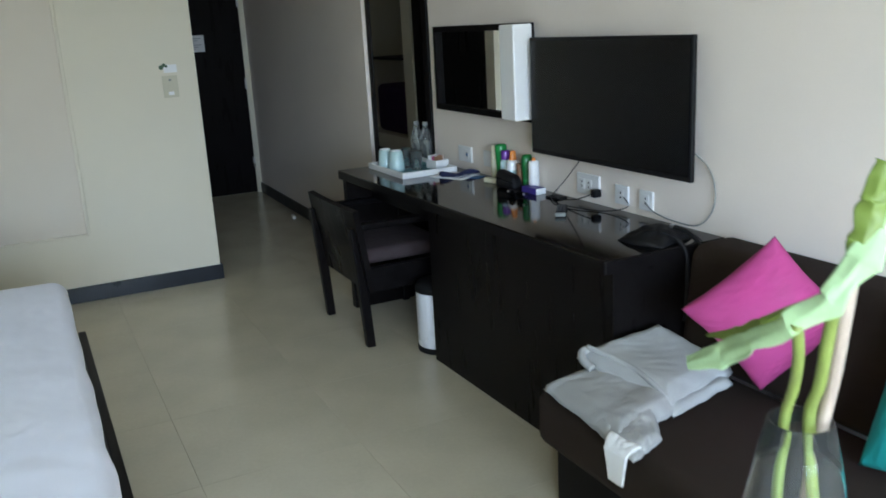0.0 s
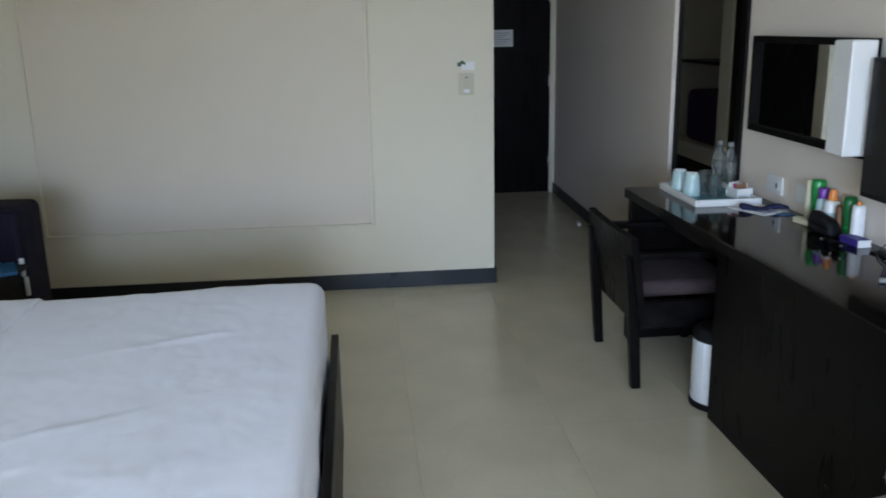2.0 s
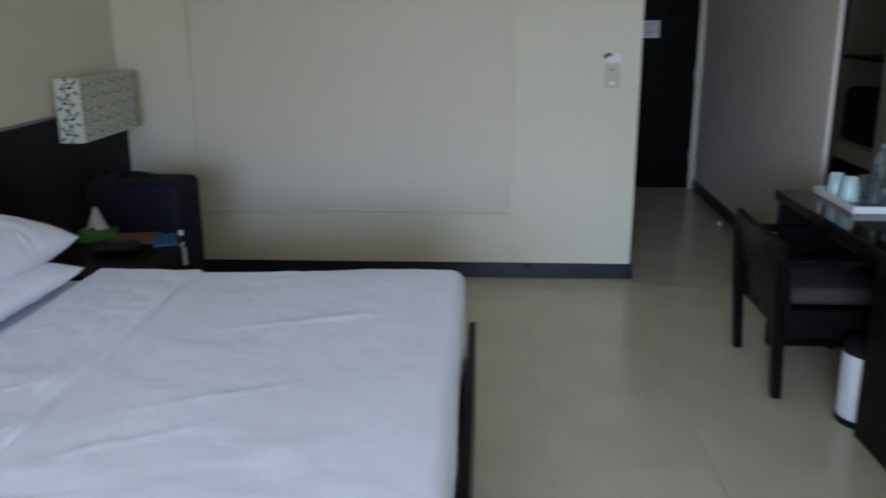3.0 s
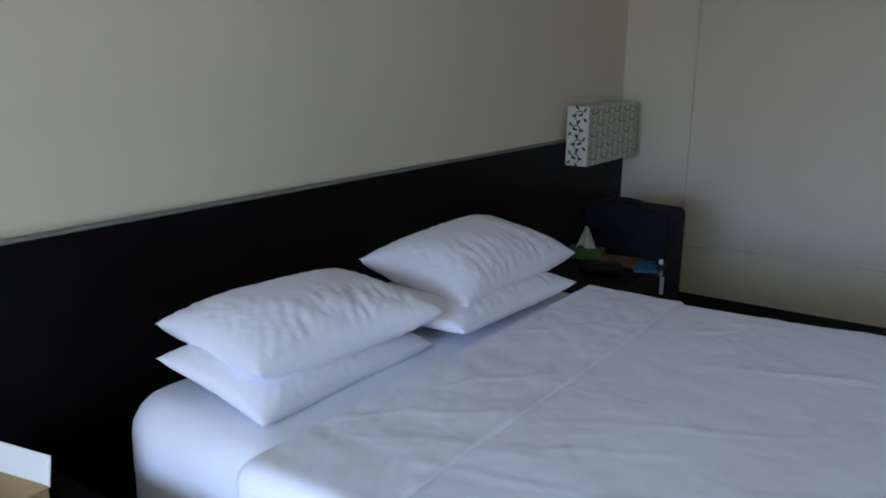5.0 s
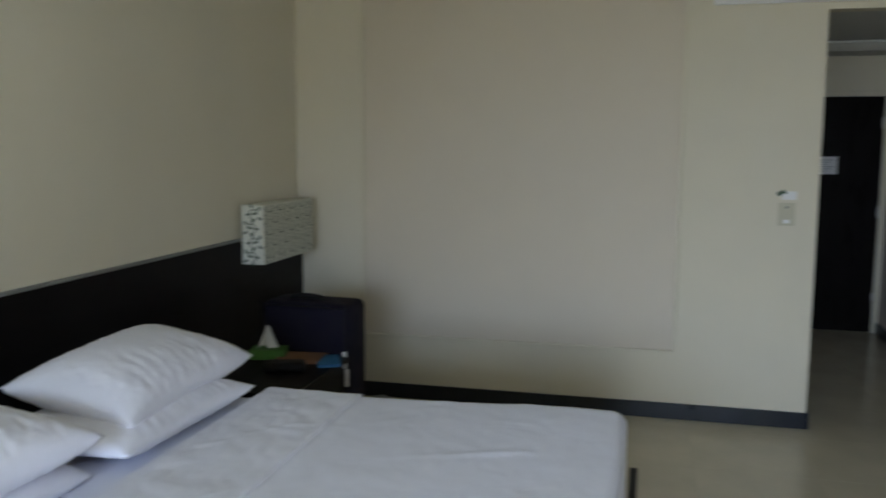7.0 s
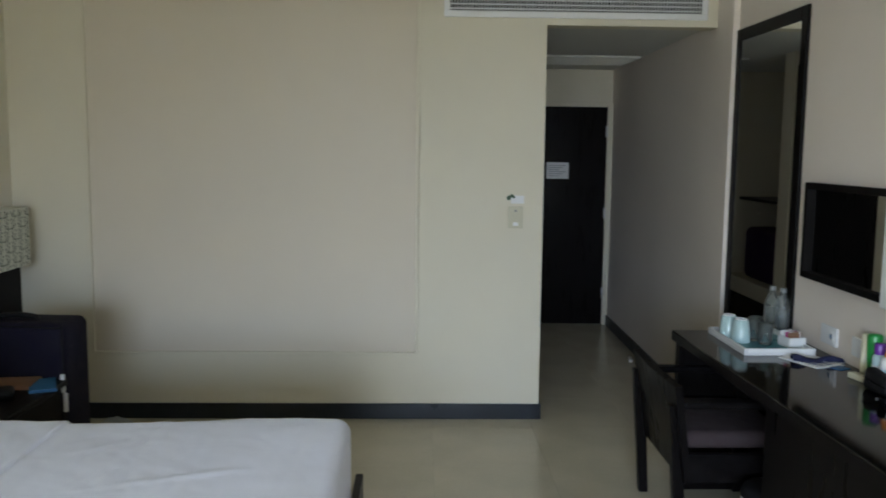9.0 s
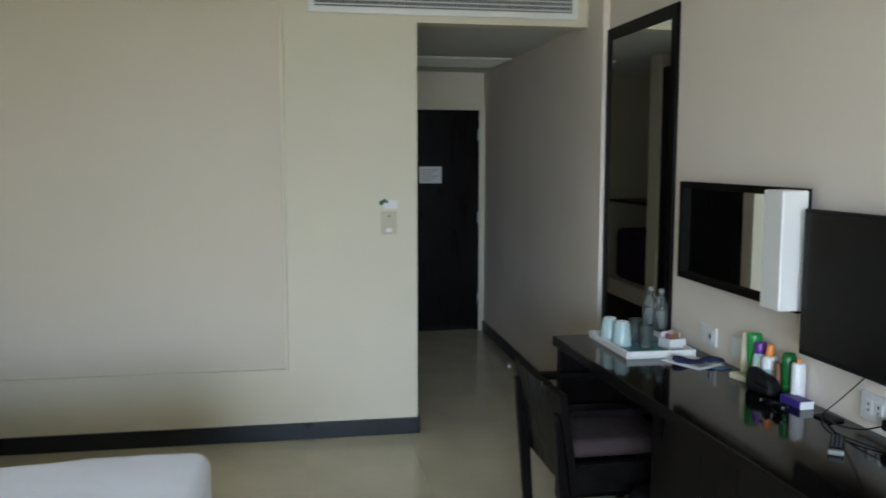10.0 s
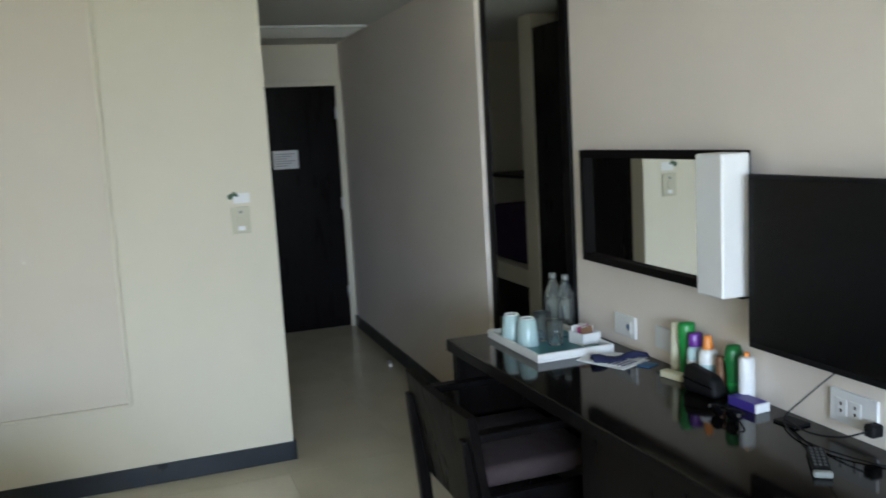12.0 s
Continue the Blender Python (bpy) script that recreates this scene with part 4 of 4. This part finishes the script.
def toiletry(name, at, label, profile, mat, cap=None, cap_mat=None, sx=1.0, sy=1.0, print_mat=None, group="toiletries along the wall"):
    t = thing(name, label, "bottle", at, random.uniform(-15, 15), group=group)
    part("body", lathe(profile, 28, sx=sx, sy=sy), mat, t, smooth=True)
    if cap:
        part("cap", lathe(cap, 24, sx=min(sx, 1), sy=sy), cap_mat, t, smooth=True)
    if print_mat:
        z0, z1 = profile[2][1] + 0.02, profile[2][1] + 0.06
        r = profile[2][0] + 0.0006
        part("label", lathe([(r, z0), (r, z1)], 28, sx=sx, sy=sy), print_mat, t, smooth=True)
    return t


random.seed(4)
toiletry("lotion_tube", (2.490, 3.636, DZ), "cream plastic lotion tube standing on its cap", [(0, 0), (0.022, 0), (0.022, 0.03), (0.024, 0.05), (0.020, 0.165), (0, 0.168)], CREAMY, sy=0.8)
toiletry("shampoo_bottle", (2.492, 3.588, DZ), "green plastic shampoo bottle", [(0, 0), (0.019, 0.0), (0.021, 0.01), (0.023, 0.06), (0.027, 0.13), (0.0275, 0.166), (0.024, 0.174), (0, 0.176)], GREEN, sy=0.8, print_mat=DEEP_GREEN)
toiletry("lotion_bottle", (2.488, 3.537, DZ), "pale green lotion bottle with a purple cap", [(0, 0), (0.027, 0), (0.029, 0.01), (0.029, 0.096), (0.024, 0.110), (0, 0.112)], CUP, [(0.022, 0.110), (0.023, 0.114), (0.023, 0.147), (0.020, 0.151), (0, 0.152)], PURPLE, sy=0.75, print_mat=PAPER)
toiletry("sunscreen_bottle", (2.486, 3.472, DZ), "white sunscreen bottle with an orange pump cap", [(0, 0), (0.028, 0), (0.030, 0.01), (0.030, 0.100), (0.025, 0.112), (0.014, 0.115), (0, 0.115)], WHITE, [(0.017, 0.115), (0.018, 0.118), (0.015, 0.132), (0.013, 0.152), (0.009, 0.157), (0, 0.157)], ORANGE, sy=0.75, print_mat=CUP)
toiletry("deodorant_stick", (2.480, 3.405, DZ), "small brown plastic deodorant stick", [(0, 0), (0.013, 0), (0.014, 0.01), (0.014, 0.10), (0.010, 0.108), (0, 0.108)], TAN)
toiletry("shower_gel", (2.490, 3.360, DZ), "deep green shower gel bottle", [(0, 0), (0.018, 0), (0.020, 0.012), (0.021, 0.06), (0.026, 0.105), (0.027, 0.132), (0.021, 0.150), (0, 0.153)], DEEP_GREEN, sy=0.8, print_mat=GREEN)
toiletry("cream_bottle", (2.485, 3.295, DZ), "white cream bottle with an orange tip", [(0, 0), (0.024, 0), (0.026, 0.008), (0.026, 0.126), (0.023, 0.132), (0, 0.133)], WHITE, [(0.009, 0.133), (0.009, 0.141), (0.006, 0.146), (0, 0.146)], ORANGE, sy=0.8, print_mat=PAPER)
soap = thing("soap_bar", "cream wrapped soap bar lying on the desk", "soap", (2.440, 3.583, DZ), 12)
part("bar", box(-0.018, -0.046, 0, 0.018, 0.046, 0.022, 0.004), CREAMY, soap)
pouch = thing("sunglasses_case", "black hard sunglasses case lying on the desk", "case", (2.430, 3.412, DZ), 8)
shell = box(-0.036, -0.072, 0, 0.036, 0.072, 0.082, 0.024, seg=5)
for v in shell.verts:
    up = v.co.z / 0.082
    v.co.x *= 1 - 0.32 * up
    v.co.y = v.co.y * (1 - 0.16 * up) + 0.012 * up
    v.co.z *= 0.86 + 0.16 * v.co.y / 0.072
part("shell", shell, BLACK, pouch, smooth=True)
part("zip", tube([(-0.034, -0.060, 0.034), (-0.036, 0.0, 0.040), (-0.034, 0.058, 0.046)], 0.0022), SCREEN, pouch, smooth=True)
carton = thing("small_carton", "violet carton with a white end lying on the desk", "box", (2.452, 3.245, DZ), 4)
part("carton", box(-0.025, -0.045, 0, 0.025, 0.058, 0.027, 0.002), VIOLET, carton)
part("flap", box(-0.0245, -0.052, 0.0005, 0.0245, -0.0455, 0.0265, 0.001), PAPER, carton, "white end flap")
specs = thing("sunglasses", "black sunglasses lying folded on the desk", "sunglasses", (2.335, 3.205, DZ), 8)
for y in (-0.034, 0.034):
    part("lens", lathe([(0, 0), (0.027, 0.0), (0.029, 0.003), (0, 0.006)], 20, sx=0.8), SCREEN, specs, smooth=True).matrix_local = pose(0.0, y, 0.022, 0, 75, 0)
    part("temple", tube([(0.0, y * 1.9, 0.03), (0.03, y * 1.8, 0.028), (0.06, y * 0.4, 0.02), (0.065, -y * 0.5, 0.008)], 0.003), BLACK, specs, smooth=True)
    part("hinge", box(-0.004, y * 1.9 - 0.004, 0.024, 0.006, y * 1.9 + 0.004, 0.034, 0.001), STEEL, specs)
part("bridge", tube([(0, -0.01, 0.03), (-0.003, 0, 0.034), (0, 0.01, 0.03)], 0.003), BLACK, specs, smooth=True)
specs.scale = (0.8, 0.8, 0.8)
adapter = thing("power_adapter", "flat black power adapter lying on the desk", "adapter", (2.465, 3.095, DZ), 5)
part("body", box(-0.028, -0.038, 0, 0.028, 0.038, 0.007, 0.002), BLACK, adapter)
remote = thing("remote_control", "black remote control with a pale end on the desk", "remote", (2.335, 2.865, DZ), -37)
part("body", box(-0.020, -0.085, 0, 0.020, 0.060, 0.016, 0.005), BLACK, remote)
part("end_cap", box(-0.0215, -0.105, 0.001, 0.0215, -0.0855, 0.017, 0.006), CAP, remote, "pale grey rounded end")
for i in range(3):
    for j in range(6):
        part("button", box(-0.015 + i * 0.011, -0.065 + j * 0.02, 0.0161, -0.008 + i * 0.011, -0.054 + j * 0.02, 0.0185, 0.001), BUTTON, remote)

# sockets on the wall and their leads
def socket(y0, y1, z0, z1, label, holes):
    t = thing("wall_socket", label, "socket", (XT, 0, 0), group="sockets over the desk")
    part("plate", box(-0.011, y0, z0, -0.001, y1, z1, 0.003), WHITE, t)
    for y in holes:
        part("outlet", box(-0.0135, y - 0.017, (z0 + z1) / 2 - 0.022, -0.011, y + 0.017, (z0 + z1) / 2 + 0.022, 0.001), WHITE, t)
        for dz in (-0.009, 0.009):
            part("slot", box(-0.0142, y - 0.003, (z0 + z1) / 2 + dz - 0.004, -0.0136, y + 0.003, (z0 + z1) / 2 + dz + 0.004), BLACK, t)
    return t


socket(3.925, 4.065, 0.812, 0.892, "white wall socket plate with a blue mark", (3.965,))
socket(3.700, 3.800, 0.815, 0.892, "white wall switch plate over the desk", ())
socket(2.865, 3.015, 0.800, 0.885, "white double wall socket with a black plug in it", (2.975, 2.93))
socket(2.685, 2.765, 0.795, 0.870, "white single wall socket over the desk", (2.725,))
socket(2.545, 2.620, 0.795, 0.870, "white aerial socket over the desk", (2.58,))
mark = bpy.data.objects["wall_socket"]
part("mark", box(-0.0145, 3.958, 0.845, -0.0137, 3.974, 0.860), BLUE, mark, "small blue mark")
plug = thing("power_plug", "black plug and lead in the wall socket", "plug", (XT, 0, 0))
part("plug_body", box(-0.05, 2.840, 0.806, -0.0145, 2.870, 0.838, 0.006), BLACK, plug)
part("lead", tube([(-0.05, 2.855, 0.822), (-0.09, 2.90, 0.80), (-0.10, 2.99, 0.785), (-0.075, 3.08, 0.778), (-0.07, 3.112, 0.777)], 0.0025), BLACK, plug, smooth=True)
tv_lead = thing("television_lead", "thin black lead hanging from the television to the desk", "cable", (XT, 0, 0))
part("lead", tube([(-0.03, 2.95, 0.955), (-0.02, 3.02, 0.90), (-0.03, 3.09, 0.83), (-0.06, 3.12, 0.782), (-0.10, 3.07, 0.776), (-0.13, 2.98, 0.775), (-0.12, 2.86, 0.775), (-0.07, 2.74, 0.775), (-0.03, 2.66, 0.80), (-0.02, 2.70, 0.83)], 0.002), BLACK, tv_lead, smooth=True)
aerial = thing("aerial_lead", "pale grey aerial cable looping from the television to its socket", "cable", (XT, 0, 0))
part("lead", tube([(-0.04, 2.32, 1.05), (-0.012, 2.27, 1.0), (-0.010, 2.235, 0.93), (-0.010, 2.245, 0.85), (-0.012, 2.31, 0.79), (-0.015, 2.42, 0.785), (-0.02, 2.52, 0.80), (-0.02, 2.575, 0.83)], 0.0024), CAP, aerial, smooth=True)

# black bag at the desk's end, its straps hanging down
handbag = thing("shoulder_bag", "slack black shoulder bag on the desk, straps hanging down", "bag", (2.335, 2.315, DZ), 15)
handbag.scale = (0.74, 0.74, 0.74)
part("body", sheet(28, 20, lambda u, v: ((u - 0.5) * 0.30 * (0.8 + 0.2 * math.sin(math.pi * v)), (v - 0.5) * 0.24, 0.003 + 0.055 * (math.sin(math.pi * u) * math.sin(math.pi * v)) ** 0.5 * (1 + 0.4 * noise.noise(Vector((u * 5, v * 5, 2))))), 0.003), BLACK, handbag, smooth=True)
part("buckle", box(0.06, -0.05, 0.045, 0.085, -0.03, 0.060, 0.004), STEEL, handbag, "bright steel buckle")
part("strap", tube([(-0.05, -0.05, 0.05), (-0.03, -0.12, 0.03), (-0.02, -0.175, -0.04), (-0.02, -0.18, -0.2), (-0.04, -0.185, -0.34)], 0.010), BLACK, handbag, smooth=True)
part("strap", tube([(0.07, -0.05, 0.05), (0.07, -0.13, 0.03), (0.065, -0.20, -0.04), (0.06, -0.205, -0.2), (0.02, -0.20, -0.33)], 0.010), BLACK, handbag, smooth=True)

# ---- bedside things ----
open_box = thing("carton", "open kraft carton with white flaps on the nightstand", "box", (-1.28, 1.18, 0.55), 10)
part("tray", box(-0.14, -0.12, 0, 0.14, 0.12, 0.05, 0.003), KRAFT, open_box)
o = part("flap", box(-0.14, -0.001, 0, 0.14, 0.003, 0.075, 0.001), PAPER, open_box, "white card flap")
o.matrix_local = pose(0, 0.121, 0.045, -8, 0, 0)
shoe = thing("cloth_bundle", "small pale cloth bundle on the floor by the wall", "cloth", (-0.98, 5.36, 0), 10)
part("bundle", sheet(20, 14, lambda u, v: ((u - 0.5) * 0.18, (v - 0.5) * 0.09, 0.004 + 0.04 * (math.sin(math.pi * u) * math.sin(math.pi * v)) ** 0.6 * (1 + 0.5 * noise.noise(Vector((u * 6, v * 6, 1))))), 0.004), SHIRT, shoe, smooth=True)

scrap = thing("door_stop", "small white rubber door stop on the corridor floor", "door stop", (2.43, 6.95, 0), 80)
part("wedge", ngon_slab([(-0.05, -0.012), (0.05, -0.012), (0.05, 0.012), (-0.05, 0.012)], 0, 0.022, 0.004), WHITE, scrap)

# ---- floor tiles ----
floor = bpy.data.objects["floor"]
TX, TY, GAP = 0.59, 0.60, 0.0011
tile_mesh = None
nx0, nx1 = -5, 4
for i in range(nx0, nx1):
    for j in range(-12, 9):
        x, y = 0.272 + i * TX, 3.52 + j * TY
        x0, x1, y0, y1 = max(x, XW), min(x + TX, XD), max(y, YN), min(y + TY, YD)
        if x1 - x0 < 0.03 or y1 - y0 < 0.03 or (y0 > YB + 0.1 and x1 < XO - 0.8):
            continue
        whole = abs(x1 - x0 - TX) < 1e-6 and abs(y1 - y0 - TY) < 1e-6
        if whole and tile_mesh:
            o = new("tile", tile_mesh)
            o.parent = floor
        else:
            o = part("tile", box(GAP / 2 - TX / 2 if whole else -(x1 - x0) / 2, -(y1 - y0) / 2 + GAP / 2, -0.0035, (x1 - x0) / 2 - GAP / 2, (y1 - y0) / 2 - GAP / 2, 0.0), TILE, floor)
            if whole:
                tile_mesh = o.data
        o.location = ((x0 + x1) / 2, (y0 + y1) / 2, 0)
